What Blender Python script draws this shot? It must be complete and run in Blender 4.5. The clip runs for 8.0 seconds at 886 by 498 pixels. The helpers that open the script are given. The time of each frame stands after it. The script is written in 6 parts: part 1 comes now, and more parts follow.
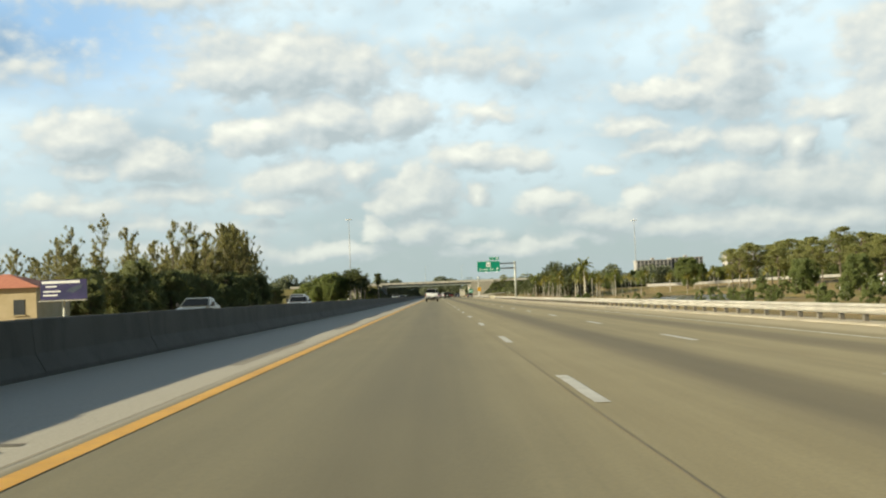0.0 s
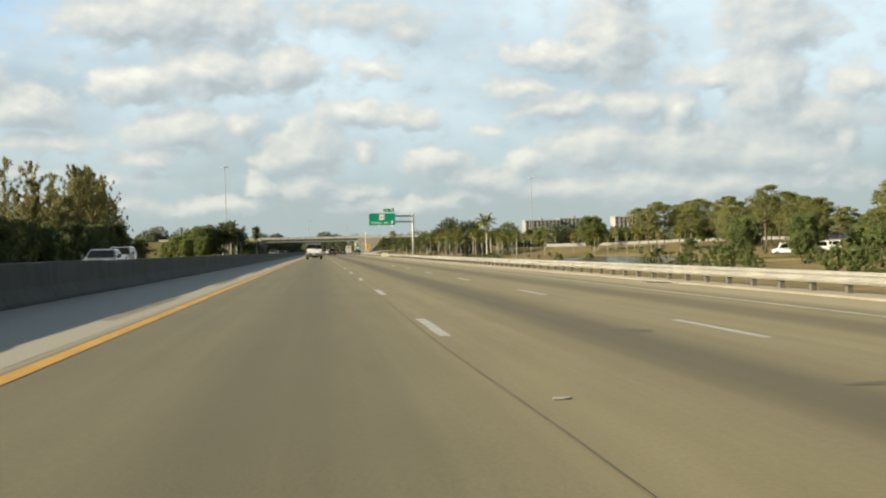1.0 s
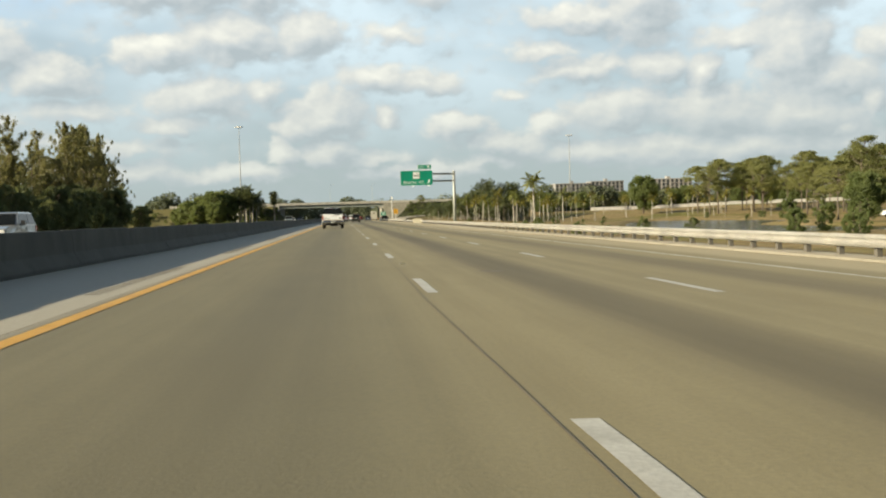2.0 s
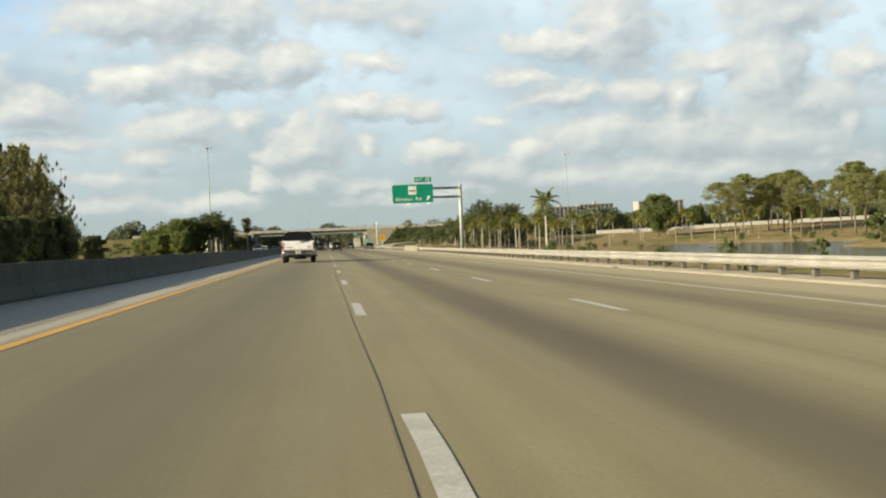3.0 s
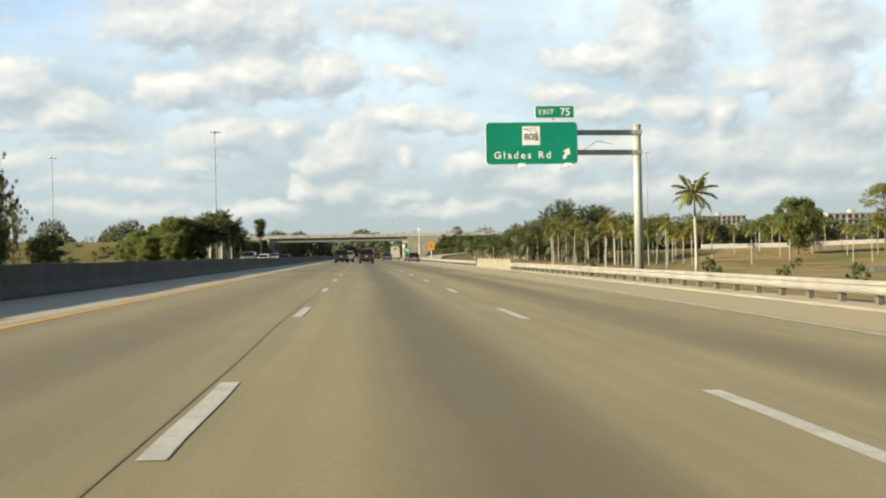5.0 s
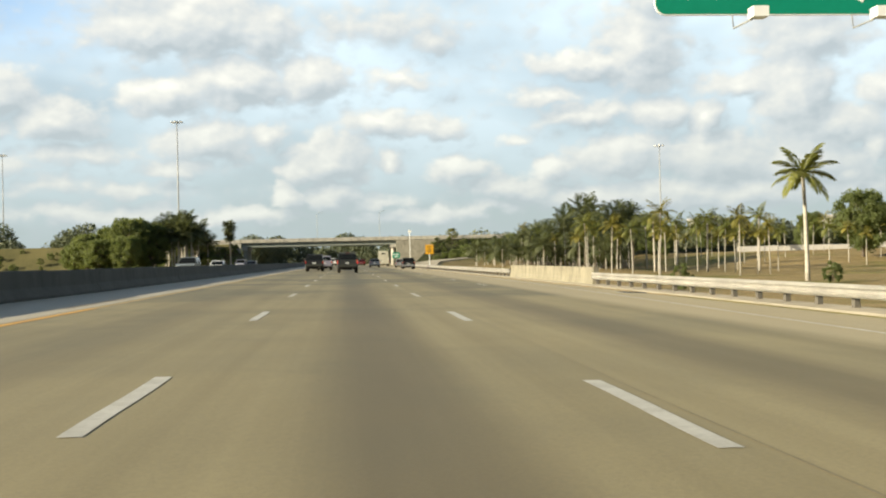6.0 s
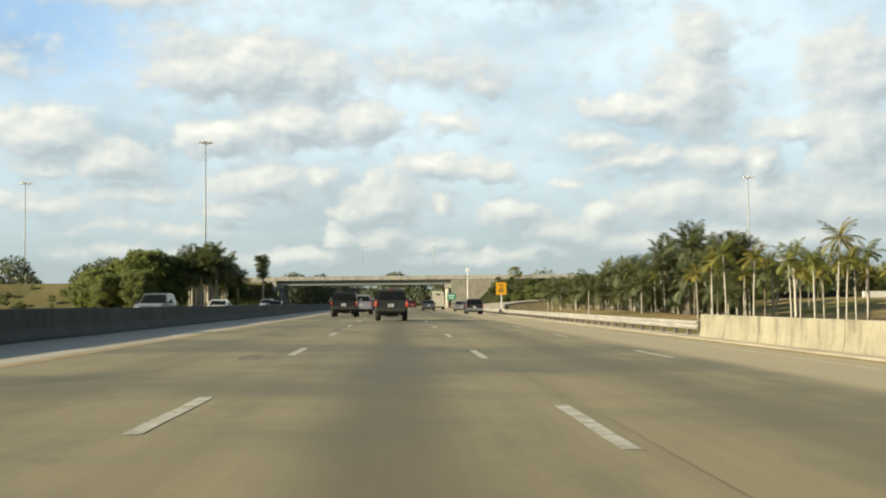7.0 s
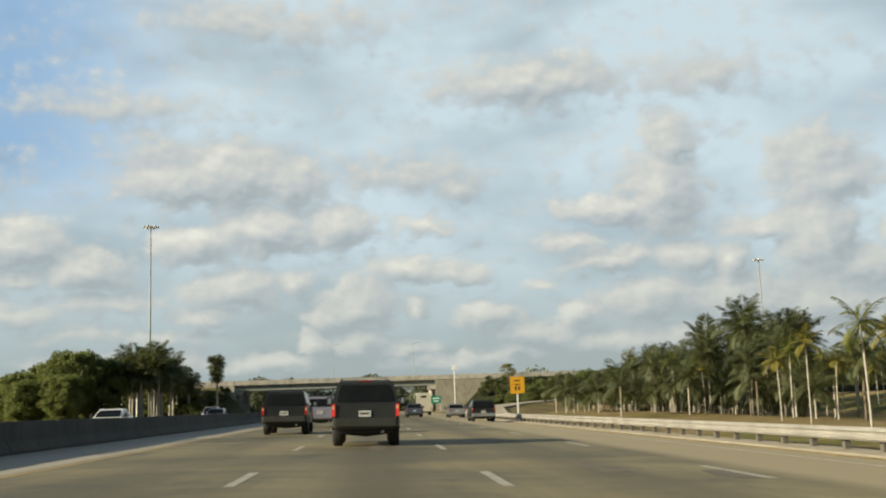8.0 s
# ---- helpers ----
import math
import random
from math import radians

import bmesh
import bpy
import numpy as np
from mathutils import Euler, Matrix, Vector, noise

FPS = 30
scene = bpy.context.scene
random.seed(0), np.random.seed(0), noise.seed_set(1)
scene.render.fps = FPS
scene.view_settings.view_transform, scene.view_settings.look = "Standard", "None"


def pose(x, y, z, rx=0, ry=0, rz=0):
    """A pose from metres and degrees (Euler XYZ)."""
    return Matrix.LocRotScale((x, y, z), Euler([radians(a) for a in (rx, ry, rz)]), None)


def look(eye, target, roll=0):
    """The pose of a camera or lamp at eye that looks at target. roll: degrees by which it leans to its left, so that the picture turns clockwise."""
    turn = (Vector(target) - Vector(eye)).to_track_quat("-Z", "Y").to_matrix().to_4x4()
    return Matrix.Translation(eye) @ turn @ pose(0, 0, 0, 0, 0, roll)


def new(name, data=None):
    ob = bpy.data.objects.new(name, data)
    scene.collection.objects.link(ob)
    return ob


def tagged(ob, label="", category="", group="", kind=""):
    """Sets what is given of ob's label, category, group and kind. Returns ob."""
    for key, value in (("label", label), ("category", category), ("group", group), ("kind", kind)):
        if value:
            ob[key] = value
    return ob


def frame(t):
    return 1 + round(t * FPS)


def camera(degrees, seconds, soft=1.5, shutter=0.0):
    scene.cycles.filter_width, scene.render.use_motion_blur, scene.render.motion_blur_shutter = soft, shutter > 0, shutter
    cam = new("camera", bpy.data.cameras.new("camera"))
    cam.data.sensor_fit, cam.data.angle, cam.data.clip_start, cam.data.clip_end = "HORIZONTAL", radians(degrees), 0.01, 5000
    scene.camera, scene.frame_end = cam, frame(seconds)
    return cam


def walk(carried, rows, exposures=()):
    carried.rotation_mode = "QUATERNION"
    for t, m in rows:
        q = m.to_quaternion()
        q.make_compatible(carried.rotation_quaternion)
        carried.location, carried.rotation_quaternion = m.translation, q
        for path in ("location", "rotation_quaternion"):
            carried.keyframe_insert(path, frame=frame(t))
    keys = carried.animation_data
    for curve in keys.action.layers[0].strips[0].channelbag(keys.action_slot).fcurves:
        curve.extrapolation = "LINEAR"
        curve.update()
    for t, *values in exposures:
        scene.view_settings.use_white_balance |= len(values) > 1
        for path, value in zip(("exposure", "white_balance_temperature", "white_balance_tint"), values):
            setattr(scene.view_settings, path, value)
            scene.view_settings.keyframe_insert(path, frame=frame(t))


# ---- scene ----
cam = camera(45.2, 8.0, soft=2.1, shutter=0.0)
PATH = [
    (0.0, pose(-1.49, -2.88, 1.038, 92.46, 2.25, -0.39)),
    (0.5, pose(-1.42, 13.97, 1.037, 91.74, -0.33, -4.34)),
    (1.0, pose(-1.47, 30.91, 1.037, 90.00, 1.18, -6.63)),
    (1.2, pose(-1.39, 37.69, 1.036, 87.46, 2.03, -4.66)),
    (2.3, pose(-1.03, 76.63, 1.031, 89.27, 1.82, -5.75)),
    (2.5, pose(-0.88, 83.72, 1.029, 90.03, 2.45, -5.78)),
    (3.0, pose(-0.48, 101.34, 1.022, 89.55, 2.47, -6.34)),
    (3.5, pose(-0.12, 118.91, 1.016, 89.32, 1.38, -6.70)),
    (4.0, pose(0.31, 136.80, 1.009, 85.84, 4.90, -2.86)),
    (4.5, pose(0.73, 154.48, 1.001, 90.11, 1.70, -3.01)),
    (4.7, pose(0.86, 161.53, 0.999, 90.11, 0.76, -4.14)),
    (5.8, pose(1.52, 200.70, 0.987, 90.90, 1.66, -5.01)),
    (6.0, pose(1.62, 207.76, 0.985, 90.54, 1.35, -5.21)),
    (6.5, pose(1.90, 225.44, 0.980, 91.89, 3.55, -7.23)),
    (7.0, pose(2.01, 242.46, 0.978, 92.87, 0.61, -2.53)),
    (7.5, pose(2.05, 257.60, 0.977, 94.80, 0.68, -1.89)),
    (8.0, pose(1.92, 272.72, 0.978, 98.38, 1.84, -3.79)),
]
EXPOSURES = [(0.0, 1.00, 6380, 1), (1.0, 0.92, 6380, 4), (3.5, 0.92, 6380, 4), (4.5, 1.08, 6380, 5), (6.5, 1.08, 6380, 5), (7.0, 1.02, 6380, 3), (7.5, 0.92, 6380, 2), (8.0, 0.64, 6380, 4)]
walk(cam, PATH, EXPOSURES)

# ---- world and sun: a low afternoon sun from the left and a little behind ----
SUN_FROM = Vector((-0.955, -0.30, 0)).normalized()
SUN_ELEV = radians(18.5)


class Nodes:
    """Shortcuts for building a node tree."""

    def __init__(self, tree):
        self.tree = tree

    def add(self, kind, operation=None):
        node = self.tree.nodes.new(kind)
        if operation:
            node.operation = operation
        return node

    def put(self, socket, value):
        if isinstance(value, bpy.types.NodeSocket):
            self.tree.links.new(value, socket)
        else:
            socket.default_value = value

    def math(self, op, a, b=0.0, c=0.0, clamp=False):
        node = self.add("ShaderNodeMath", op)
        node.use_clamp = clamp
        for i, v in enumerate((a, b, c)):
            self.put(node.inputs[i], v)
        return node.outputs[0]

    def vec(self, op, a, b=(0, 0, 0), c=(0, 0, 0), out=0):
        node = self.add("ShaderNodeVectorMath", op)
        self.put(node.inputs[0], a)
        self.put(node.inputs[1], b)
        if op == "MULTIPLY_ADD":
            self.put(node.inputs[2], c)
        return node.outputs[out]

    def noise(self, vector, scale, detail=4.0, rough=0.55, out=0):
        node = self.add("ShaderNodeTexNoise")
        self.put(node.inputs["Vector"], vector)
        node.inputs["Scale"].default_value = scale
        node.inputs["Detail"].default_value = detail
        node.inputs["Roughness"].default_value = rough
        return node.outputs[out]

    def ramp(self, fac, stops):
        node = self.add("ShaderNodeValToRGB")
        while len(node.color_ramp.elements) < len(stops):
            node.color_ramp.elements.new(0.5)
        for el, (at, col) in zip(node.color_ramp.elements, stops):
            el.position, el.color = at, (*col, 1) if len(col) == 3 else col
        self.put(node.inputs[0], fac)
        return node.outputs[0]

    def step(self, x, lo, hi):
        node = self.add("ShaderNodeMapRange")
        node.interpolation_type = "SMOOTHSTEP"
        self.put(node.inputs[0], x)
        node.inputs[1].default_value, node.inputs[2].default_value = lo, hi
        return node.outputs[0]

    def mix(self, fac, a, b, blend="MIX"):
        node = self.add("ShaderNodeMix")
        node.data_type, node.blend_type = "RGBA", blend
        self.put(node.inputs[0], fac)
        for sock, v in ((node.inputs[6], a), (node.inputs[7], b)):
            self.put(sock, v if isinstance(v, bpy.types.NodeSocket) else (*v, 1))
        return node.outputs[2]


def cloud_field():
    """A group that tells how deep inside a cloud a bearing and height (degrees) lie."""
    tree = bpy.data.node_groups.new("cloud_field", "ShaderNodeTree")
    tree.interface.new_socket("place", in_out="INPUT", socket_type="NodeSocketVector")
    tree.interface.new_socket("depth", in_out="OUTPUT", socket_type="NodeSocketFloat")
    n = Nodes(tree)
    place = n.add("NodeGroupInput").outputs[0]
    total = None

    def cloud(az, el, rx, ry, amp=1.0):
        """A heap with a round top and a flatter base."""
        nonlocal total
        v = n.vec("MULTIPLY_ADD", place, (1 / rx, 1 / ry, 0), (-az / rx, -el / ry, 0))
        tall = n.vec("MULTIPLY", n.vec("ABSOLUTE", v), (0, -0.12, 0))
        d = n.vec("LENGTH", n.vec("ADD", n.vec("MULTIPLY", v, (1, 1.12, 0)), tall), out=1)
        heap = n.math("MULTIPLY_ADD", d, -0.85 * amp, amp)
        total = heap if total is None else n.math("SMOOTH_MAX", total, heap, 0.12)

    # the large clouds over the road
    cloud(-10.1, 12.1, 3.3, 1.82, 1.0)
    cloud(-7.3, 12.3, 4.0, 2.28, 1.1)
    cloud(-4.4, 12.0, 2.7, 1.67, 0.9)
    cloud(-9.4, 8.7, 2.6, 1.16, 1.0)
    cloud(-5.6, 9.4, 3.0, 1.58, 1.1)
    cloud(-1.6, 9.6, 2.0, 1.52, 1.0)
    cloud(2.2, 12.3, 5.2, 1.37, 0.45)
    cloud(4.8, 11.7, 1.5, 0.85, 0.6)
    # those on the sunny side
    cloud(-18.1, 8.7, 3.2, 1.58, 1.0)
    cloud(-14.8, 7.4, 2.6, 1.22, 1.1)
    cloud(-18.0, 7.0, 1.8, 0.61, 0.6)
    cloud(-13.3, 5.8, 3.2, 0.79, 0.6)
    cloud(-20.4, 12.1, 2.7, 1.22, 0.35)
    cloud(-11.3, 13.8, 3.3, 1.22, 0.4)
    cloud(-6.7, 13.0, 1.1, 0.61, 0.5)
    # the row of small ones in the middle
    cloud(-7.2, 6.4, 2.6, 1.46, 1.0)
    cloud(-3.8, 6.8, 1.2, 0.91, 0.8)
    cloud(3.3, 9.5, 2.1, 0.61, 0.6)
    cloud(2.0, 7.3, 2.6, 0.97, 0.85)
    cloud(4.6, 7.1, 2.1, 0.85, 0.8)
    cloud(-0.8, 5.3, 2.4, 1.76, 1.15)
    cloud(-2.0, 4.9, 1.5, 0.79, 0.9)
    cloud(2.5, 5.3, 0.9, 0.85, 0.9)
    cloud(6.2, 4.7, 1.8, 1.09, 1.0)
    cloud(-3.0, 3.5, 1.0, 1.03, 1.15)
    cloud(-0.9, 3.4, 1.8, 0.97, 1.0)
    cloud(1.8, 3.1, 2.1, 0.61, 0.6)
    cloud(-8.9, 5.0, 1.9, 0.61, 0.9)
    cloud(9.3, 6.2, 0.9, 0.43, 0.5)
    cloud(-11.3, 4.0, 3.6, 0.61, 0.5)
    cloud(7.6, 2.7, 2.7, 0.49, 0.5)
    cloud(-15.1, 4.1, 2.7, 0.73, 0.5)
    # the towers away from the sun
    cloud(15.9, 10.7, 2.4, 2.74, 1.1)
    cloud(13.1, 10.1, 3.3, 0.91, 0.8)
    cloud(17.1, 7.3, 2.1, 1.28, 0.9)
    cloud(12.9, 7.4, 3.0, 0.91, 0.8)
    cloud(19.3, 6.9, 1.0, 1.28, 1.1)
    cloud(23.7, 7.9, 2.2, 2.58, 1.15)
    cloud(24.4, 10.8, 3.0, 1.67, 0.95)
    cloud(25.7, 6.5, 1.0, 1.03, 0.95)
    cloud(27.3, 5.2, 0.8, 1.22, 1.0)
    cloud(26.1, 3.7, 0.8, 0.85, 0.9)
    cloud(28.1, 7.9, 1.5, 1.03, 0.8)
    cloud(14.9, 5.2, 3.3, 1.34, 0.95)
    cloud(19.6, 4.9, 3.6, 1.67, 1.0)
    cloud(23.8, 4.5, 4.0, 1.82, 0.95)
    cloud(11.3, 4.6, 1.5, 0.73, 0.9)
    cloud(17.8, 3.1, 7.3, 1.0, 0.85)
    cloud(26.2, 3.2, 3.6, 0.85, 0.6)
    # the low banks over the horizon
    cloud(9.0, 3.7, 3.0, 0.8, 0.85)
    cloud(13.2, 3.2, 3.6, 0.9, 0.85)
    cloud(21.5, 3.0, 4.2, 1.0, 0.9)
    cloud(25.5, 6.4, 3.8, 1.4, 0.85)
    cloud(20.8, 8.6, 2.8, 0.9, 0.7)
    cloud(-5.8, 2.4, 4.0, 0.6, 0.75)
    cloud(4.0, 2.3, 4.2, 0.6, 0.75)
    cloud(-12.5, 2.6, 5.0, 0.7, 0.75)
    cloud(-18.5, 5.2, 3.0, 0.8, 0.7)
    cloud(11.0, 8.4, 2.6, 0.6, 0.6)
    # those higher up
    cloud(8.9, 17.0, 6.4, 1.46, 0.8)
    cloud(16.4, 13.5, 1.7, 1.82, 0.8)
    cloud(23.8, 11.6, 2.6, 2.28, 0.8)
    cloud(18.4, 16.8, 3.6, 1.37, 0.5)
    cloud(-13.5, 15.8, 6.7, 1.09, 0.4)
    cloud(-5.1, 20.4, 7.3, 1.37, 0.5)
    tree.links.new(total, n.add("NodeGroupOutput").inputs[0])
    return tree


def build_world():
    world = bpy.data.worlds.new("sky")
    scene.world = world
    world.use_nodes = True
    n = Nodes(world.node_tree)
    world.node_tree.nodes.clear()
    sky = n.add("ShaderNodeTexSky")
    sky.sky_type, sky.sun_disc = "NISHITA", False
    sky.sun_elevation = SUN_ELEV
    sky.sun_rotation = math.atan2(SUN_FROM.x, SUN_FROM.y)
    sky.air_density, sky.dust_density, sky.ozone_density = 1.0, 1.2, 2.0
    way = n.add("ShaderNodeTexCoord").outputs["Generated"]
    xyz = n.add("ShaderNodeSeparateXYZ")
    n.put(xyz.inputs[0], way)
    az = n.math("MULTIPLY", n.math("ARCTAN2", xyz.outputs[0], xyz.outputs[1]), 57.2958)
    el = n.math("MULTIPLY", n.math("ARCSINE", xyz.outputs[2]), 57.2958)
    both = n.add("ShaderNodeCombineXYZ")
    n.put(both.inputs[0], az)
    n.put(both.inputs[1], el)
    place = both.outputs[0]
    # clouds billow: their outline is pushed about at several scales
    group = cloud_field()

    def push(at, scale, much):
        """Moves a place about by noise of a size."""
        off = n.vec("SUBTRACT", n.noise(n.vec("MULTIPLY", at, (0.8, 1.0, 1)), scale, 3, 0.55, 1), (0.5, 0.5, 0.5))
        return n.vec("ADD", at, n.vec("MULTIPLY", off, (much, much * 0.75, 0)))

    def heaps(at):
        node = n.add("ShaderNodeGroup")
        node.node_tree = group
        n.put(node.inputs[0], push(at, 0.55, 2.3))
        return node.outputs[0]

    def puffs(at):
        """Round lumps on lumps, with finer fluff."""
        lump = n.add("ShaderNodeTexVoronoi")
        lump.feature, lump.distance = "SMOOTH_F1", "EUCLIDEAN"
        n.put(lump.inputs["Vector"], push(n.vec("MULTIPLY", at, (0.85, 1.1, 1)), 1.6, 0.55))
        lump.inputs["Scale"].default_value = 1.0
        lump.inputs["Detail"].default_value = 1.0
        lump.inputs["Smoothness"].default_value = 0.6
        fine = n.noise(n.vec("MULTIPLY", at, (0.85, 1.15, 1)), 1.1, 6, 0.52)
        return n.math("ADD", n.math("MULTIPLY_ADD", lump.outputs["Distance"], -0.30, 0.14), n.math("MULTIPLY_ADD", fine, 0.62, -0.31))

    shifted = n.vec("ADD", place, (-0.62, 0.72, 0))
    here, fluff = heaps(place), puffs(place)
    sunward, fluff_sunward = heaps(shifted), puffs(n.vec("ADD", place, (-0.26, 0.34, 0)))
    # farther clouds everywhere else, thinning out overhead
    flat = n.math("DIVIDE", 1.0, n.math("ADD", n.math("MAXIMUM", xyz.outputs[2], 0.0), 0.06))
    plane = n.vec("SCALE", way)
    n.put(plane.node.inputs["Scale"], flat)
    wide = n.noise(n.vec("MULTIPLY", plane, (1, 1.0, 0)), 0.8, 6, 0.6)
    beyond = n.math("MAXIMUM", n.step(n.math("ABSOLUTE", az), 27, 40), n.step(el, 19, 26))
    overhead = n.step(el, 25, 48)
    clearing = n.math("MAXIMUM", overhead, n.step(n.math("ABSOLUTE", az), 45, 90))
    far_field = n.math("MULTIPLY", n.math("SUBTRACT", wide, n.math("MULTIPLY_ADD", clearing, 0.14, 0.53)), n.math("MULTIPLY", beyond, 4.0))
    body = n.math("ADD", n.math("MAXIMUM", here, far_field), fluff)
    cover = n.step(body, -0.17, 0.32)
    lit = n.math("ADD", n.math("MULTIPLY", n.math("SUBTRACT", here, sunward), 0.80), n.math("MULTIPLY", n.math("SUBTRACT", fluff, fluff_sunward), 0.62))
    lit = n.math("ADD", lit, 0.33, clamp=True)
    tone = n.ramp(lit, [(0.0, (0.46, 0.50, 0.53)), (0.30, (0.60, 0.62, 0.635)), (0.62, (0.78, 0.755, 0.71)), (1.0, (0.99, 0.94, 0.84))])
    # a high veil of thin white cloud and the pale haze over the horizon
    veil = n.math("MULTIPLY_ADD", n.noise(n.vec("MULTIPLY", place, (0.06, 0.13, 1)), 1.3, 3, 0.5), 1.9, -0.02, clamp=True)
    blue_gap = n.math("MULTIPLY", n.step(az, -8, -19), n.step(el, 9, 14))
    veil = n.math("SUBTRACT", veil, n.math("MULTIPLY", blue_gap, 0.30), clamp=True)
    aside = n.math("MAXIMUM", overhead, n.step(n.math("ABSOLUTE", az), 38, 80))
    veil = n.math("MULTIPLY", veil, n.math("MULTIPLY_ADD", aside, -0.97, 1.0), clamp=True)
    haze = n.math("MULTIPLY", n.step(el, 11.0, -1.0), n.math("MULTIPLY_ADD", n.step(n.math("ABSOLUTE", az), 38, 80), -0.65, 1.0))
    clear = n.add("ShaderNodeBackground")
    n.put(clear.inputs[0], sky.outputs[0])
    clear.inputs[1].default_value = 0.036
    thin = n.add("ShaderNodeBackground")
    n.put(thin.inputs[0], n.mix(haze, n.mix(blue_gap, (0.775, 0.885, 0.96), (0.52, 0.76, 1.10)), (0.43, 0.485, 0.485)))
    thin.inputs[1].default_value = 0.56
    thick = n.add("ShaderNodeBackground")
    n.put(thick.inputs[0], n.mix(n.math("MULTIPLY", haze, 0.55), tone, (0.47, 0.515, 0.515)))
    thick.inputs[1].default_value = 0.56
    one, two = n.add("ShaderNodeMixShader"), n.add("ShaderNodeMixShader")
    n.put(one.inputs[0], n.math("MAXIMUM", n.math("MULTIPLY", veil, 0.92), haze))
    n.put(one.inputs[1], clear.outputs[0])
    n.put(one.inputs[2], thin.outputs[0])
    n.put(two.inputs[0], n.math("MULTIPLY", cover, 0.94))
    n.put(two.inputs[1], one.outputs[0])
    n.put(two.inputs[2], thick.outputs[0])
    n.put(n.add("ShaderNodeOutputWorld").inputs[0], two.outputs[0])


build_world()
sun = new("sun", bpy.data.lights.new("sun", "SUN"))
sun.data.energy, sun.data.angle, sun.data.color = 5.0, radians(0.6), (1.0, 0.85, 0.62)
toward = SUN_FROM * math.cos(SUN_ELEV) + Vector((0, 0, math.sin(SUN_ELEV)))
sun.matrix_world = look(toward * 100, (0, 0, 0))


# ---- materials ----
def material(name, a, b, scale=2.0, rough=0.7, metal=0.0, bump=0.15, fine=40.0, stretch=(1, 1, 1), coat=0.0, per_object=0.0, per_island=0.0, spec=0.5, fine_mix=0.35, bump_size=0.02):
    m = bpy.data.materials.new(name)
    m.use_nodes = True
    n = Nodes(m.node_tree)
    p = m.node_tree.nodes["Principled BSDF"]
    where = n.vec("MULTIPLY", n.add("ShaderNodeTexCoord").outputs["Object"], stretch)
    big = n.noise(where, scale, 5, 0.6)
    small = n.noise(where, fine, 3, 0.6)
    fac = n.math("ADD", n.math("MULTIPLY", big, 1 - fine_mix), n.math("MULTIPLY", small, fine_mix))
    fac = n.step(fac, 0.33, 0.67)
    if per_object:
        fac = n.math("ADD", fac, n.math("MULTIPLY_ADD", n.add("ShaderNodeObjectInfo").outputs["Random"], per_object, -per_object / 2), clamp=True)
    if per_island:
        fac = n.math("ADD", fac, n.math("MULTIPLY_ADD", n.add("ShaderNodeNewGeometry").outputs["Random Per Island"], per_island, -per_island / 2), clamp=True)
    n.put(p.inputs["Base Color"], n.mix(fac, a, b))
    n.put(p.inputs["Roughness"], n.math("MULTIPLY_ADD", small, 0.2, rough - 0.1, clamp=True))
    p.inputs["Metallic"].default_value = metal
    p.inputs["Coat Weight"].default_value = coat
    p.inputs["Specular IOR Level"].default_value = spec
    if bump:
        node = n.add("ShaderNodeBump")
        node.inputs["Strength"].default_value, node.inputs["Distance"].default_value = bump, bump_size
        n.put(node.inputs["Height"], small)
        n.put(p.inputs["Normal"], node.outputs[0])
    return m


def leaf_material(name, a, b, glow=0.35):
    """Foliage that lets some light through."""
    m = material(name, a, b, scale=0.25, rough=0.55, bump=0, fine=3.0, per_object=0.35, per_island=0.7, spec=0.3)
    n = Nodes(m.node_tree)
    p = m.node_tree.nodes["Principled BSDF"]
    colour = p.inputs["Base Color"].links[0].from_socket
    through_leaf = n.add("ShaderNodeBsdfTranslucent")
    n.put(through_leaf.inputs[0], n.mix(0.5, colour, (b[0] * 1.3, b[1] * 1.3, b[2] * 0.6)))
    both = n.add("ShaderNodeMixShader")
    both.inputs[0].default_value = glow
    n.put(both.inputs[1], p.outputs[0])
    n.put(both.inputs[2], through_leaf.outputs[0])
    n.put(m.node_tree.nodes["Material Output"].inputs[0], both.outputs[0])
    return m


